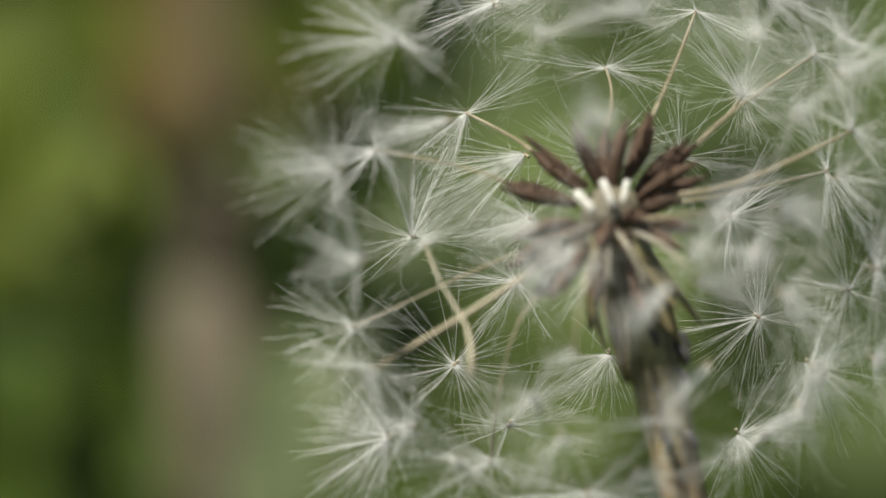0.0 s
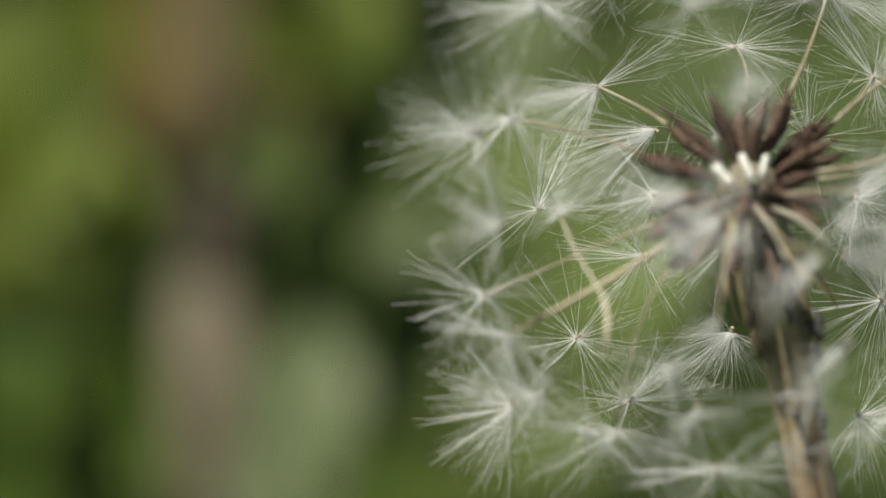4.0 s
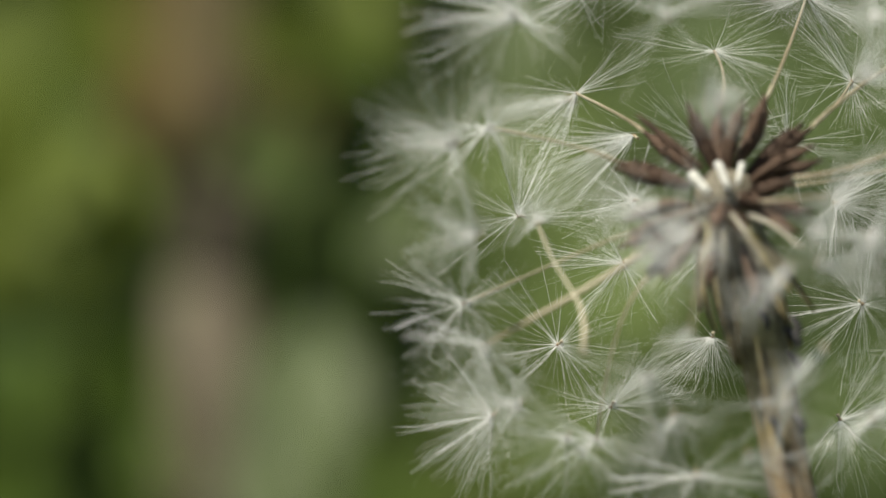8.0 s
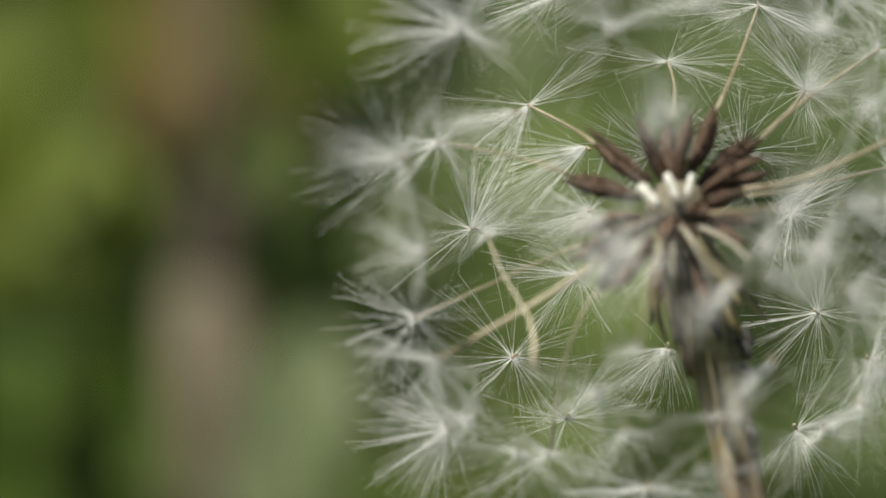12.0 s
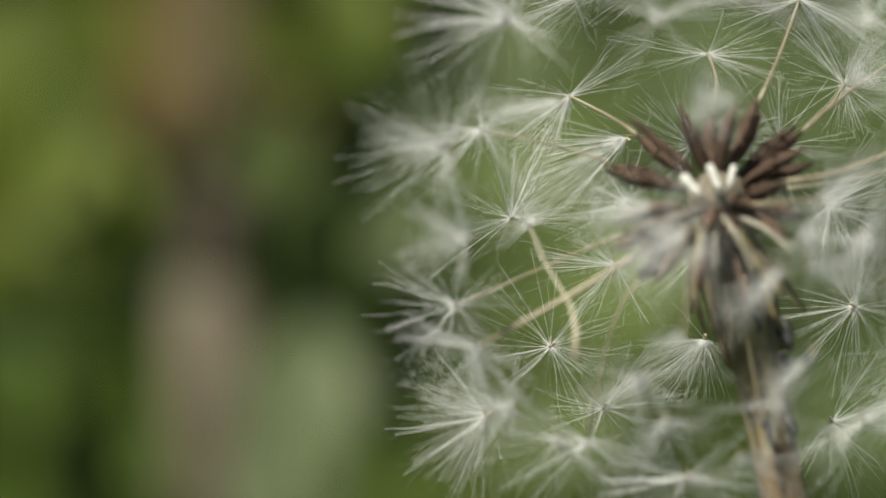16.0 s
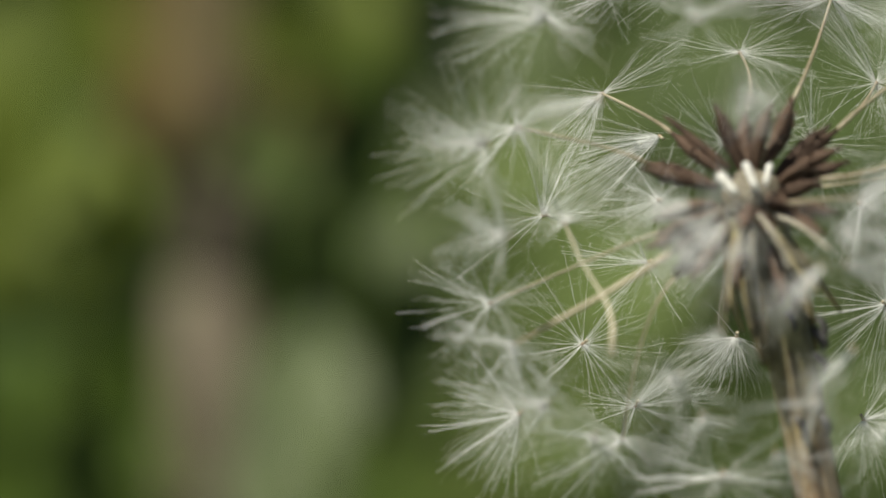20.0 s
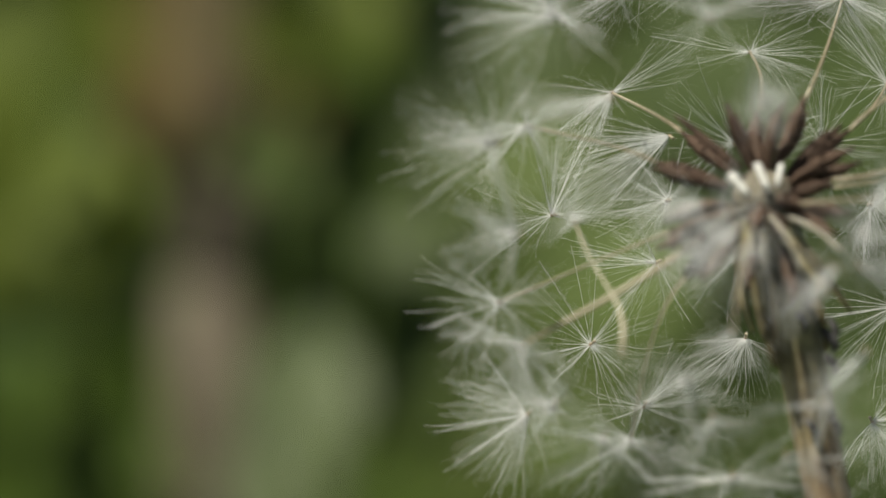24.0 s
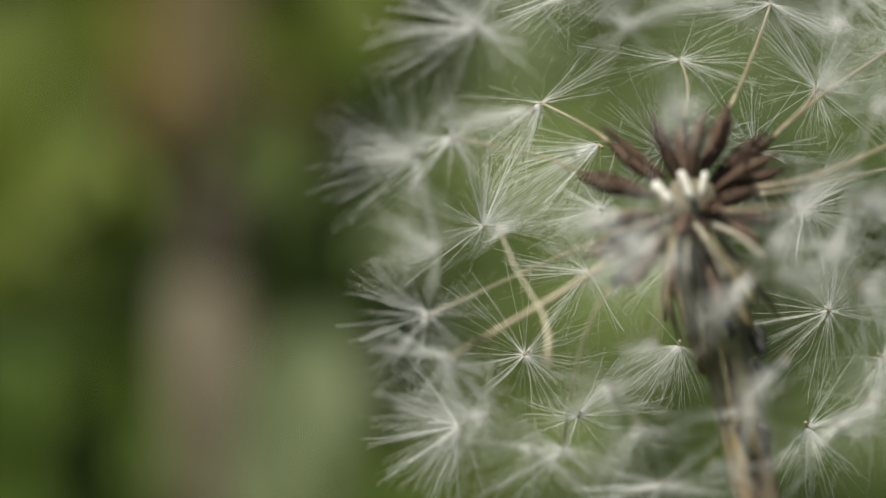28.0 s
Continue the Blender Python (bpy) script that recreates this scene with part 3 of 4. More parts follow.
seed((5.9, 13.5, 13.0), (0.15, 0.1, 1), -6, 12, (0.1, 0, -0.1), 1.00, (2.5, 2.5, 5.8), thick=1.25)
seed((0.7, -14.0, 11.3), (-0.1, -0.5, 0.8), 35, 22, (0, 0, 0), 1.00, thick=1, hairs=240)
seed((13.0, 8.0, 10.0), (0.6, 0.1, 0.75), -5, 16, (-0.2, 0, 0.1), 1.00, (5.2, 1.5, 4.2), thick=1.4)
seed((8.8, 12.5, 7.6), (0.1, -1, 0.15), 12, 18, (0, 0, 0), 0.95, (4.5, 2.0, 3.6), thick=1)
seed((6.6, -13.0, 6.6), (0.3, -0.85, 0.35), 62, 12, (0, 0, 0), 0.62)
seed((-16.5, -4.5, 2.7), (-0.8, -0.55, 0.22), 33, 20, (-0.08, 0, 0.03), 1.00, thick=1, hairs=230)
seed((-14.3, 3.0, 3.9), (-0.4, -0.1, 0.9), -10, 14, (-0.3, 0, -0.25), 1.00, (-6.4, 1.5, 1.9))
seed((-12.2, 13.0, -1.4), (-0.3, 0.1, 0.9), 18, 22, (0.1, 0, 0), 1.00)
seed((-5.0, 11.0, 3.8), (-0.8, 0, -0.5), 56, 13, (0, 0, 0), 1.15, thick=1, hairs=230)
seed((-5.5, 12.0, -4.2), (-0.5, -0.3, -0.6), 15, 18, (-0.2, 0, 0), 0.85)
seed((-15.6, 3.0, -6.9), (-0.2, -0.95, 0.25), 8, 18, (-0.03, 0, 0.05), 0.80, (-5.6, 0.0, -2.3), thick=0.9, hairs=130)
seed((-14.4, -4.0, -9.3), (-0.7, -0.5, -0.4), 15, 20, (-0.2, 0, -0.1), 0.90, (-5.0, -2.5, -3.5), thick=2.1)
seed((-9.5, 12.0, -9.5), (-0.2, -0.85, 0.3), 6, 16, (-0.25, 0, -0.05), 1.00)
seed((0.3, 12.0, -8.8), (-0.15, -0.35, -0.95), 34, 15, (-0.12, 0, -0.1), 0.78)
seed((9.9, 13.5, -6.5), (0, -1, 0.1), 6, 14, (-0.05, 0, -0.1), 0.95)
seed((-12.2, 1.0, -13.0), (-0.85, -0.5, -0.12), 40, 17, (0, 0, 0), 1.05, thick=1, hairs=250)
seed((-13.6, 6.0, -13.8), (-0.85, 0, -0.35), 30, 18, (-0.15, 0, 0), 0.90)
seed((-7.3, 3.0, -15.0), (-0.2, -0.4, -0.9), 6, 16, (-0.15, 0, -0.1), 1.00, (-4.6, -1.0, -5.0), thick=0.9)
seed((-9.3, -2.0, -14.7), (-0.4, -0.5, -0.75), 10, 18, (-0.2, 0, -0.1), 0.90)
seed((-6.1, 11.0, -13.3), (0.1, -0.6, -0.6), 10, 18, (0.1, 0, 0.2), 0.85)
seed((-1.6, -3.0, -16.8), (-0.1, -0.3, -1), 2, 14, (0, 0, -0.05), 0.95)
seed((-3.4, -9.0, -13.1), (0.1, -0.7, -0.6), 25, 22, (0.2, 0, -0.2), 0.80, thick=1, hairs=80)
seed((8.6, 13.0, -13.9), (0.65, -0.2, -0.7), 18, 18, (0.35, 0, 0), 0.95)
seed((-2.2, -20.0, 5.0), (0.3, -0.9, 0.1), 28, 30, (0, 0, 0), 0.42, thick=1, hairs=300)
seed((-15.1, -7.0, -2.8), (-0.7, -0.7, 0.2), 50, 16, (0, 0, 0), 0.75)
seed((9.4, -10.0, 0.2), (0.6, -0.75, 0), 58, 12, (0, 0, 0), 0.70)
seed((9.3, -12.0, -4.7), (0.6, -0.7, -0.3), 55, 14, (0, 0, 0), 0.75)
seed((13.7, 1.0, 2.2), (0.8, -0.5, 0.1), 40, 16, (0, 0, 0), 0.70)
seed((13.4, -4.0, 8.3), (0.6, -0.5, 0.6), 40, 18, (0, 0, 0), 0.80)
seed((-2.8, -14.0, -8.0), (-0.2, -0.85, -0.5), 55, 14, (-0.2, 0, 0), 0.40, (-1.0, -5.5, -2.0), thick=1, hairs=70)
seed((12.7, 7.5, -9.3), (0.5, -0.45, -0.5), 12, 18, (0, 0, -0.15), 1.00)
seed((8.1, 13.0, -0.1), (0.3, -0.9, 0), 8, 16, (0.5, 0, -0.05), 0.80)
seed((5.6, -9.0, 0.0), (0.7, -0.7, 0), 52, 14, (-0.1, 0, 0), 0.70, (1.8, -4.0, -0.4), thick=1.4)
seed((13.7, 8.0, 2.7), (0.7, -0.4, 0.3), 5, 16, (-0.2, 0, 0.1), 0.95, (4.3, 1.0, 0.7))
seed((14.8, 3.0, 5.1), (0.85, -0.1, 0.45), 10, 16, (0, 0, 0), 1.00, (3.8, -2.0, 1.1), thick=1.8)
seed((15.1, 8.5, -4.7), (0.5, -0.8, -0.1), 8, 16, (-0.15, 0, 0.1), 0.95)
seed((-3.9, -16.0, -2.3), (-0.2, -0.95, 0), 22, 24, (0, 0, 0), 0.80)
seed((4.1, -15.0, -2.1), (0.4, -0.9, 0), 25, 24, (0, 0, 0), 0.75)
seed((7.7, -11.0, -2.2), (0.6, -0.8, 0), 20, 22, (0, 0, 0), 0.80)
seed((2.5, -18.0, -4.1), (-0.75, -0.3, -0.7), 74, 8, (0, 0, 0), 0.80, (0.9, -5.0, -2.4), thick=1, hairs=75)
seed((4.4, -14.0, -4.0), (1, -0.2, -0.1), 70, 10, (0, 0, 0), 0.70, thick=1, hairs=75)
seed((5.1, -12.0, -8.9), (-0.75, -0.1, -0.7), 74, 9, (0, 0, 0), 0.80, thick=1.6, hairs=75)
seed((-2.5, -12.0, -2.1), (-0.85, -0.2, -0.45), 74, 8, (0, 0, 0), 0.80, thick=1, hairs=75)
seed((-9.8, -6.0, 5.5), (-0.95, -0.1, -0.25), 74, 9, (0, 0, 0), 0.95, thick=1, hairs=75)
seed((-4.6, -13.0, -0.7), (-1, -0.2, -0.12), 70, 10, (0, 0, 0), 0.80, thick=1, hairs=75)
seed((-1.7, -16.0, -3.2), (0, -1, -0.1), 20, 24, (0, 0, 0), 0.80, thick=1, hairs=90)
seed((-5.1, -14.0, -3.2), (-0.3, -0.9, -0.3), 30, 24, (0, 0, 0), 0.70, thick=1, hairs=90)
seed((-4.3, -9.0, 10.3), (-0.1, -0.6, 0.8), 15, 24, (0, 0, 0), 0.90, thick=1, hairs=120)
seed((8.1, -9.0, 10.5), (0.4, -0.6, 0.7), 15, 24, (0, 0, 0), 0.90, thick=1, hairs=170)
seed((10.5, -8.0, 5.7), (0.6, -0.7, 0.4), 15, 24, (0, 0, 0), 0.90, thick=1, hairs=170)
seed((3.1, -10.0, -12.0), (0.1, -0.8, -0.6), 20, 24, (0, 0, 0), 0.85, thick=1, hairs=90)
seed((-4.9, -9.0, -10.8), (-0.1, -0.8, -0.6), 20, 24, (0, 0, 0), 0.85, thick=1, hairs=170)
seed((-2.8, 8.0, 14.1), (-0.1, 0, 1), -4, 14, (0, 0, -0.1), 1.05)
seed((9.2, 5.0, 14.0), (0.3, 0, 0.95), -4, 14, (0, 0, -0.1), 1.05)
seed((-10.1, 3.0, 14.2), (-0.4, 0, 0.9), -4, 14, (0, 0, -0.1), 1.00)
seed((1.1, -8.0, -15.2), (0.1, -0.5, -0.9), 20, 20, (0.3, 0, -0.1), 0.70, thick=1, hairs=90)
rest_of_the_clock()


def motions():
    # sway: seconds, shift of the foot in mm, turn in degrees
    walk(dandelion, [(t, pose(FOOT.x + x * MM, FOOT.y + y * MM, FOOT.z + z * MM, rx, ry, rz)) for t, x, y, z, rx, ry, rz in [
    (0, 0.00, 0.00, 0.00, 0.00, -0.00, 0.00),
    (0.1, 0.12, -0.21, 0.08, -0.01, 0.09, 0.04),
    (0.2, 0.28, -0.30, 0.06, 0.00, 0.14, 0.08),
    (0.3, 0.27, -0.45, 0.05, 0.01, 0.16, 0.08),
    (0.4, -0.03, -0.60, -0.07, 0.02, 0.05, 0.02),
    (0.5, 0.08, -0.48, -0.31, 0.09, 0.00, 0.03),
    (0.6, -0.10, -0.19, -0.44, 0.16, 0.15, 0.09),
    (0.7, -0.13, -0.06, -0.36, 0.19, 0.43, 0.21),
    (0.8, -0.28, -0.01, -0.24, 0.21, 0.69, 0.31),
    (0.9, -0.80, 0.03, -0.22, 0.23, 0.81, 0.32),
    (1, -1.51, 0.16, -0.36, 0.27, 0.82, 0.27),
    (1.1, -1.55, 0.14, -0.53, 0.25, 0.84, 0.31),
    (1.2, -1.43, -0.34, -0.19, 0.12, 1.11, 0.42),
    (1.3, -0.97, -0.52, -0.04, 0.06, 1.39, 0.59),
    (1.4, -0.90, -0.92, 0.20, -0.05, 1.60, 0.69),
    (1.5, -0.71, -1.00, 0.17, -0.08, 1.74, 0.78),
    (1.6, -0.04, -0.62, 0.15, -0.05, 1.66, 0.82),
    (1.7, -0.15, -0.33, -0.01, -0.03, 1.31, 0.68),
    (1.8, -0.45, -0.07, -0.21, -0.01, 0.90, 0.49),
    (1.9, -0.27, 0.18, -0.25, 0.01, 0.68, 0.42),
    (2, 0.34, 0.03, 0.26, -0.09, 0.79, 0.49),
    (2.1, 0.57, -0.23, 0.47, -0.17, 1.09, 0.57),
    (2.2, -0.19, -0.60, 0.48, -0.27, 1.04, 0.42),
    (2.3, -0.47, -0.83, 0.51, -0.34, 1.13, 0.38),
    (2.4, -0.03, -1.15, 0.85, -0.44, 1.52, 0.51),
    (2.5, 0.94, -1.12, 1.03, -0.47, 1.99, 0.73),
    (2.6, 0.81, -1.44, 1.22, -0.49, 1.99, 0.73),
    (2.7, -0.25, -1.57, 0.90, -0.46, 1.56, 0.49),
    (2.8, -0.85, -1.56, 0.58, -0.40, 1.24, 0.34),
    (2.9, -0.05, -1.40, 0.59, -0.33, 1.42, 0.51),
    (3, 0.19, -1.60, 0.77, -0.34, 1.52, 0.58),
    (3.1, 0.48, -1.62, 0.71, -0.33, 1.62, 0.67),
    (3.2, 0.18, -2.08, 0.91, -0.43, 1.67, 0.65),
    (3.3, -0.38, -2.33, 0.82, -0.47, 1.55, 0.56),
    (3.4, -0.25, -2.37, 0.73, -0.47, 1.60, 0.62),
    (3.5, 0.18, -2.45, 0.78, -0.48, 1.78, 0.74),
    (5.5, 1.30, -0.12, 0.77, -0.07, 1.67, 0.49),
    (5.6, 1.51, -0.06, 1.00, -0.12, 1.77, 0.56),
    (5.7, 1.48, -0.22, 1.36, -0.21, 1.86, 0.59),
    (5.8, 1.52, -0.00, 1.38, -0.22, 1.83, 0.60),
    (5.9, 1.65, 1.00, 0.60, -0.03, 1.52, 0.57),
    (6, 1.24, 1.29, 0.40, -0.02, 1.28, 0.47),
    (6.1, 2.04, 0.71, 0.90, -0.07, 1.71, 0.64),
    (6.2, 3.30, 0.96, 0.72, 0.06, 1.98, 0.85),
    (6.3, 2.49, 0.18, 0.89, -0.02, 1.85, 0.66),
    (6.4, 1.06, -0.56, 0.81, -0.09, 1.48, 0.32),
    (6.5, 1.09, -0.12, 0.03, 0.11, 1.19, 0.22),
    (6.6, 1.06, -0.27, 0.37, 0.02, 1.25, 0.20),
    (6.7, 1.25, -0.36, 0.72, -0.07, 1.36, 0.22),
    (6.8, 1.91, 0.36, 0.40, 0.04, 1.33, 0.29),
    (6.9, 1.72, 0.37, 0.52, -0.01, 1.25, 0.21),
    (7, 1.64, 0.42, 0.65, -0.05, 1.21, 0.16),
    (7.1, 1.95, 0.63, 0.46, 0.01, 1.30, 0.28),
    (7.2, 1.44, 0.21, 0.64, -0.06, 1.33, 0.26),
    (7.3, 0.93, -0.12, 0.73, -0.12, 1.32, 0.23),
    (7.4, 0.90, -0.09, 0.62, -0.09, 1.36, 0.28),
    (7.5, 1.25, 0.17, 0.39, -0.01, 1.45, 0.41),
    (7.6, 1.48, 0.15, 0.48, -0.02, 1.48, 0.42),
    (7.7, 1.09, 0.05, 0.44, -0.04, 1.31, 0.29),
    (7.8, 1.26, 0.13, 0.41, -0.02, 1.28, 0.28),
    (7.9, 1.26, -0.06, 0.59, -0.06, 1.30, 0.25),
    (8, 1.43, 0.01, 0.56, -0.04, 1.27, 0.23),
    (8.1, 1.68, 0.92, 0.17, 0.15, 1.32, 0.32),
    (8.2, 1.29, 1.07, 0.33, 0.18, 1.43, 0.33),
    (8.3, 0.42, 0.78, 0.78, 0.11, 1.52, 0.25),
    (8.4, 0.75, 2.12, -0.03, 0.41, 1.43, 0.32),
    (8.5, 0.17, 2.42, -0.09, 0.48, 1.39, 0.27),
    (8.6, 0.23, 1.17, 0.49, 0.23, 1.30, 0.19),
    (8.7, 1.29, 1.18, 0.13, 0.26, 1.09, 0.24),
    (8.8, 1.76, 0.73, 0.02, 0.20, 0.83, 0.19),
    (8.9, 1.99, -0.21, 0.36, 0.02, 0.68, 0.14),
    (9, 3.12, -0.60, 0.42, -0.04, 0.66, 0.24),
    (9.1, 3.42, -0.20, 0.45, -0.01, 0.79, 0.30),
    (9.2, 3.02, -0.01, 0.48, -0.01, 0.74, 0.22),
    (9.3, 2.63, 0.43, 0.26, 0.06, 0.60, 0.11),
    (9.4, 2.23, 0.70, 0.20, 0.08, 0.51, 0.02),
    (9.5, 2.03, 0.78, 0.41, 0.04, 0.58, -0.01),
    (9.6, 2.18, 0.70, 0.44, 0.07, 0.76, 0.10),
    (9.7, 2.28, 0.77, 0.30, 0.14, 0.86, 0.18),
    (9.8, 1.74, 0.42, 0.39, 0.11, 0.88, 0.15),
    (9.9, 1.38, 0.26, 0.33, 0.13, 0.89, 0.14),
    (10, 1.37, 0.53, -0.03, 0.25, 0.88, 0.18),
    (10.2, 1.49, 0.38, 0.15, 0.20, 0.75, 0.09),
    (10.3, 1.66, 0.45, 0.14, 0.21, 0.68, 0.05),
    (10.5, 2.00, 0.46, 0.23, 0.19, 0.59, 0.01),
    (10.7, 1.65, 0.70, 0.42, 0.19, 0.84, 0.07),
    (10.8, 1.44, 0.96, 0.35, 0.22, 0.89, 0.08),
    (11, 0.73, 1.57, 0.04, 0.32, 0.84, 0.03),
    (11.2, 0.38, 1.11, 0.03, 0.27, 0.84, 0.00),
    (11.3, 0.66, 1.07, -0.01, 0.29, 0.94, 0.08),
    (11.5, 0.43, 0.68, -0.05, 0.25, 0.95, 0.08),
    (11.7, 0.57, 0.48, -0.01, 0.22, 0.79, 0.01),
    (11.8, 0.77, 0.43, 0.01, 0.21, 0.74, 0.00),
    (12, 1.09, 0.24, 0.10, 0.17, 0.64, -0.03),
    (12.2, 1.04, 0.53, 0.06, 0.21, 0.53, -0.08),
    (12.3, 1.12, 0.71, 0.03, 0.25, 0.50, -0.08),
    (12.5, 1.58, 1.07, 0.07, 0.30, 0.56, -0.01),
    (14.5, 2.42, 0.05, 0.16, 0.09, 0.25, 0.01),
    (14.7, 2.38, -0.12, 0.20, 0.09, 0.27, 0.00),
    (14.8, 2.21, -0.24, 0.22, 0.08, 0.24, -0.03),
    (15, 2.23, -0.23, 0.09, 0.12, 0.21, -0.04),
    (15.2, 2.08, -0.15, 0.23, 0.08, 0.32, -0.02),
    (15.3, 1.98, -0.08, 0.26, 0.08, 0.35, -0.02),
    (15.5, 2.10, 0.30, 0.19, 0.11, 0.45, 0.04),
    (15.7, 1.71, 0.53, 0.29, 0.08, 0.87, 0.12),
    (15.8, 1.47, 0.58, 0.40, 0.06, 1.09, 0.16),
    (16, 0.64, 0.81, 0.37, 0.04, 1.35, 0.14),
    (16.1, -0.09, 0.75, 0.38, 0.00, 1.26, -0.00),
    (16.2, -0.15, 1.10, 0.19, 0.05, 1.27, -0.02),
    (16.3, 0.18, 1.46, 0.13, 0.09, 1.43, 0.05),
    (16.4, 1.00, 2.04, 0.00, 0.18, 1.69, 0.22),
    (16.5, 0.33, 1.76, 0.26, 0.09, 1.72, 0.11),
    (16.6, -0.30, 0.92, 0.54, -0.04, 1.50, -0.02),
    (16.7, 0.93, 1.53, -0.06, 0.15, 1.42, 0.16),
    (16.8, 1.74, 1.32, 0.05, 0.15, 1.51, 0.32),
    (16.9, 1.47, 0.39, 0.54, -0.01, 1.47, 0.28),
    (17, 1.84, 0.34, 0.34, 0.04, 1.33, 0.32),
    (17.1, 1.98, 0.16, 0.61, -0.04, 1.41, 0.37),
    (17.2, 1.90, -0.23, 1.01, -0.17, 1.48, 0.39),
    (17.3, 2.19, 0.27, 0.63, -0.09, 1.35, 0.42),
    (17.4, 2.74, 1.13, -0.02, 0.07, 1.17, 0.48),
    (17.5, 2.58, 0.50, 0.59, -0.11, 1.30, 0.49),
    (17.6, 3.05, 0.06, 1.02, -0.17, 1.60, 0.64),
    (17.7, 3.47, 0.43, 0.60, -0.04, 1.56, 0.70),
    (17.8, 2.29, -0.30, 0.77, -0.14, 1.33, 0.48),
    (17.9, 1.70, -0.42, 0.52, -0.11, 1.08, 0.34),
    (18, 1.86, -0.20, 0.17, -0.01, 1.00, 0.35),
    (18.1, 1.93, -0.52, 0.49, -0.08, 1.17, 0.41),
    (18.2, 2.65, -0.33, 0.50, -0.03, 1.40, 0.59),
    (18.3, 2.71, -0.41, 0.57, -0.04, 1.48, 0.63),
    (18.4, 2.40, -0.55, 0.58, -0.06, 1.44, 0.58),
    (18.5, 2.22, -0.44, 0.38, -0.03, 1.35, 0.55),
    (18.6, 2.81, -0.34, 0.65, -0.03, 1.54, 0.65),
    (18.7, 3.09, -0.09, 0.65, 0.00, 1.54, 0.66),
    (18.8, 2.55, 0.13, 0.42, 0.04, 1.25, 0.49),
    (18.9, 2.32, 0.10, 0.55, 0.01, 1.17, 0.40),
    (19, 2.90, 0.61, 0.40, 0.10, 1.19, 0.46),
    (19.1, 3.64, 0.50, 0.48, 0.10, 1.13, 0.52),
    (19.2, 3.72, 0.34, 0.40, 0.11, 0.83, 0.42),
    (19.3, 3.37, 0.04, 0.33, 0.08, 0.42, 0.23),
    (19.4, 3.34, -0.54, 0.64, -0.01, 0.25, 0.14),
    (19.5, 4.85, -0.15, 0.47, 0.09, 0.29, 0.33),
    (19.6, 5.09, 0.55, 0.33, 0.17, 0.68, 0.53),
    (19.7, 4.37, 0.29, 0.84, 0.04, 1.07, 0.58),
    (19.8, 3.91, 0.88, 0.59, 0.11, 1.23, 0.62),
    (19.9, 3.52, 1.86, -0.03, 0.27, 1.26, 0.64),
    (20, 2.20, 1.45, 0.45, 0.11, 1.48, 0.56),
    (20.1, 2.70, 1.39, 0.54, 0.07, 1.66, 0.73),
    (20.2, 2.43, 1.61, 0.08, 0.11, 1.44, 0.70),
    (20.3, 1.18, 0.86, 0.29, -0.07, 1.22, 0.52),
    (20.4, 2.26, 1.42, -0.06, 0.03, 1.38, 0.78),
    (20.5, 2.79, 1.13, 0.27, -0.07, 1.67, 0.98),
    (20.6, 1.95, 0.34, 0.57, -0.15, 1.61, 0.90),
    (20.7, 1.56, 0.82, -0.25, 0.05, 1.23, 0.82),
    (20.8, 1.05, 0.33, -0.14, 0.03, 1.19, 0.79),
    (20.9, 1.59, -0.07, 0.22, 0.02, 1.51, 1.00),
    (21, 2.88, 0.42, -0.07, 0.21, 1.77, 1.32),
    (21.1, 2.48, -0.12, 0.30, 0.07, 1.71, 1.18),
    (21.2, 2.17, -0.35, 0.39, -0.00, 1.56, 1.05),
    (21.3, 2.33, -0.27, 0.33, -0.00, 1.46, 0.99),
    (21.4, 2.63, -0.18, 0.30, -0.00, 1.42, 0.97),
    (21.5, 3.01, -0.11, 0.31, -0.01, 1.42, 0.97),
    (23.5, 1.34, 0.79, 0.38, 0.11, 1.78, 0.77),
    (23.6, 1.21, 0.61, 0.39, 0.10, 1.77, 0.76),
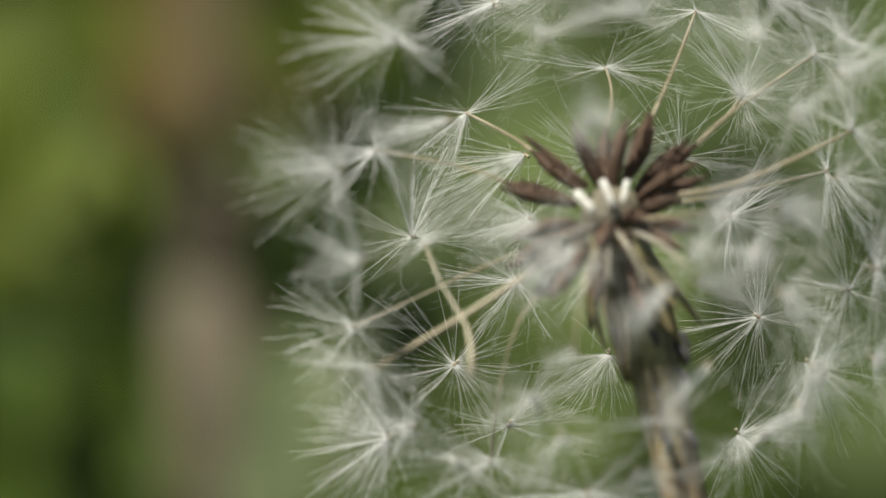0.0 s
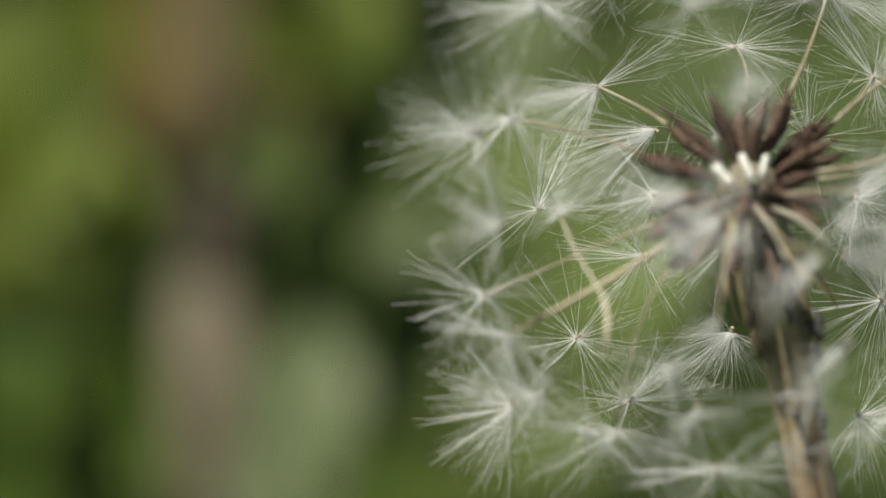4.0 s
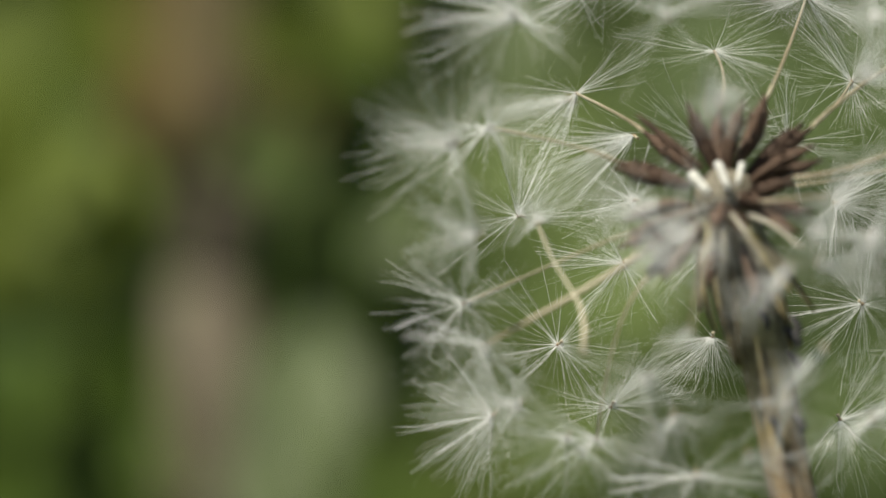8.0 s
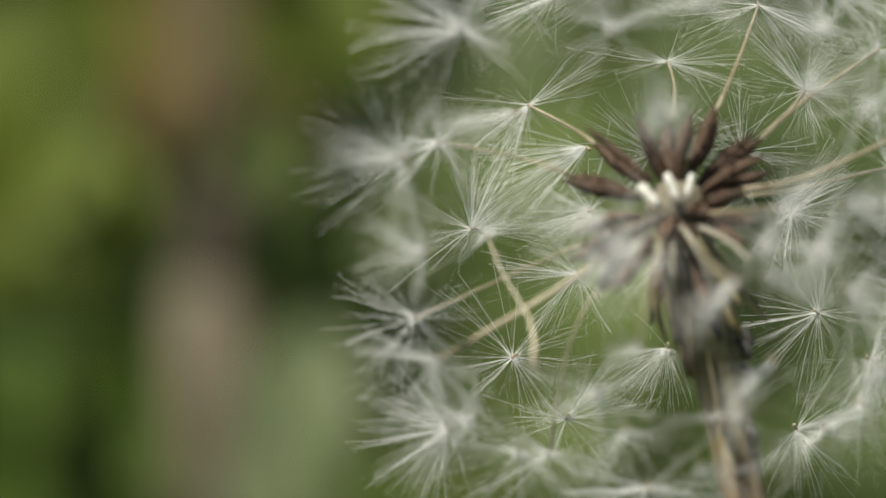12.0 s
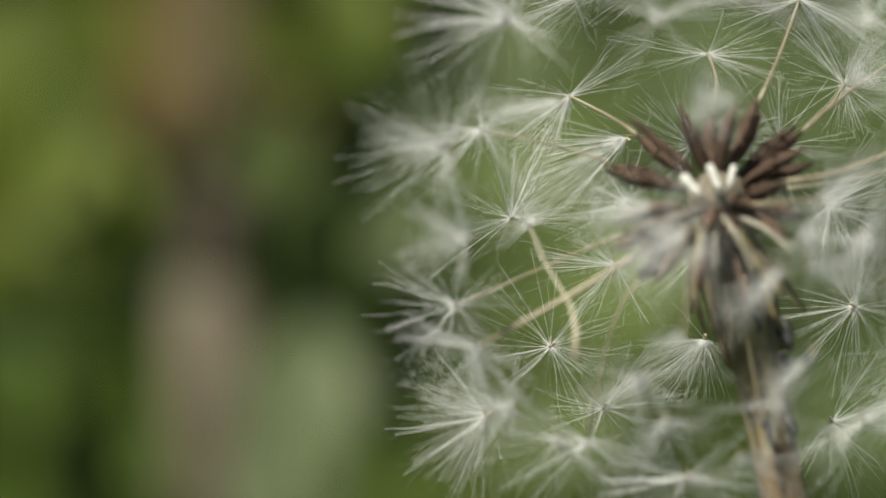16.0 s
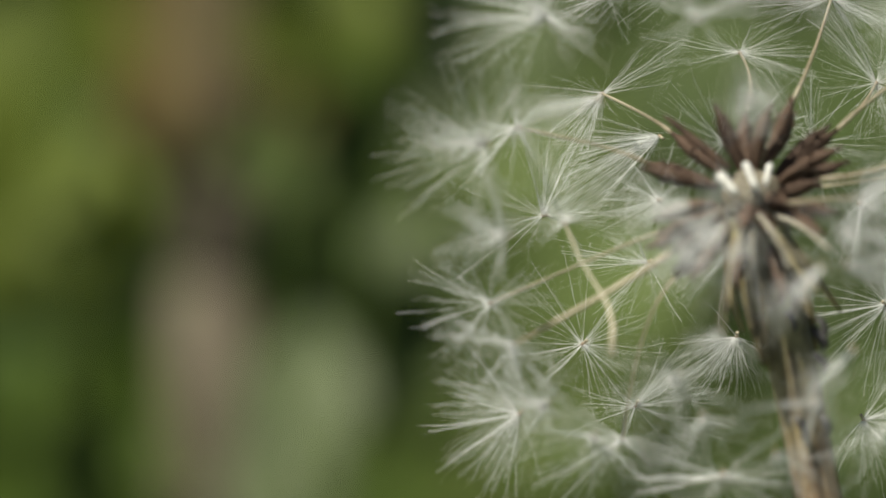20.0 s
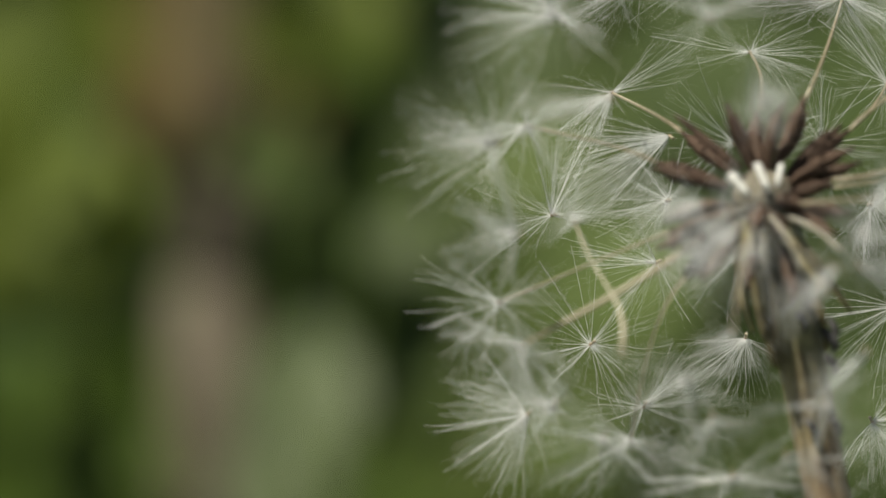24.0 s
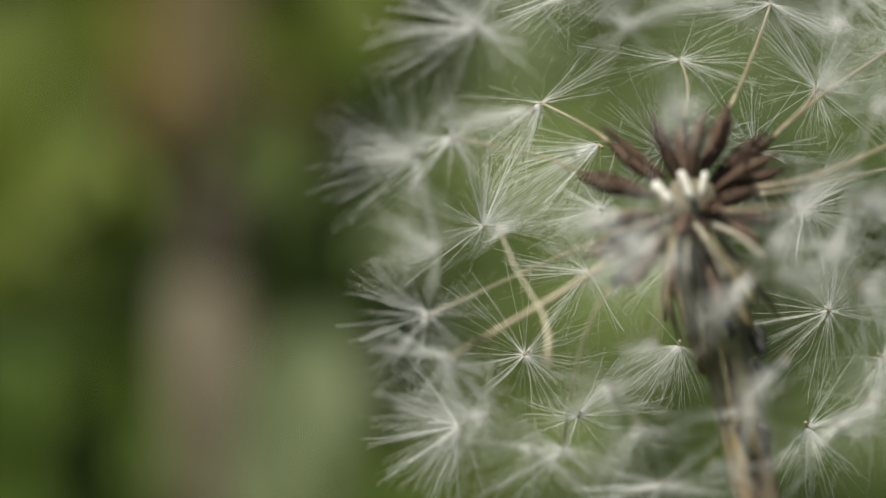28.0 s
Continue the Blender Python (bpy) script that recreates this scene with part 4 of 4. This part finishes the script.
    (23.7, 0.83, 0.42, 0.33, 0.09, 1.66, 0.68),
    (23.8, 0.85, 0.26, 0.36, 0.08, 1.69, 0.70),
    (23.9, 1.07, 0.31, 0.26, 0.11, 1.71, 0.75),
    (24, 1.35, 0.24, 0.29, 0.12, 1.81, 0.82),
    (24.2, 0.98, 0.35, 0.24, 0.08, 1.62, 0.72),
    (24.3, 0.89, 0.39, 0.26, 0.06, 1.56, 0.70),
    (24.5, 1.49, 0.57, 0.45, 0.02, 1.72, 0.83),
    (24.7, 1.76, 0.64, 0.34, 0.04, 1.63, 0.79),
    (24.8, 1.55, 0.53, 0.33, 0.01, 1.52, 0.71),
    (25, 1.52, 0.18, 0.55, -0.07, 1.48, 0.64),
    (25.2, 2.28, 0.27, 0.40, 0.00, 1.56, 0.75),
    (25.3, 1.73, -0.26, 0.62, -0.09, 1.48, 0.63),
    (25.5, 1.48, -0.26, 0.24, -0.02, 1.20, 0.51),
    (25.7, 1.49, -0.29, 0.60, -0.05, 1.15, 0.48),
    (25.8, 1.70, 0.05, 0.49, 0.02, 1.07, 0.48),
    (26, 1.99, 0.61, 0.35, 0.13, 0.89, 0.47),
    (26.2, 1.77, 0.81, 0.40, 0.14, 1.22, 0.55),
    (26.3, 1.34, 0.90, 0.34, 0.15, 1.27, 0.52),
    (26.5, 0.63, 1.02, 0.33, 0.15, 1.45, 0.50),
    (26.7, 0.28, 0.71, 0.22, 0.12, 1.18, 0.34),
    (26.8, 0.40, 0.54, 0.27, 0.10, 1.16, 0.34),
    (27, 0.75, 0.46, 0.17, 0.11, 1.07, 0.33),
    (27.2, 0.45, 0.39, 0.20, 0.09, 0.96, 0.25),
    (27.3, 0.56, 0.34, 0.32, 0.07, 1.02, 0.27),
    (27.5, 0.92, 0.69, 0.16, 0.13, 1.01, 0.31),
    (27.7, 0.62, 0.35, 0.30, 0.07, 0.84, 0.18),
    (27.8, 0.80, 0.35, 0.31, 0.07, 0.83, 0.18),
    (28, 1.32, 0.54, 0.19, 0.11, 0.78, 0.20),
    ]])


motions()
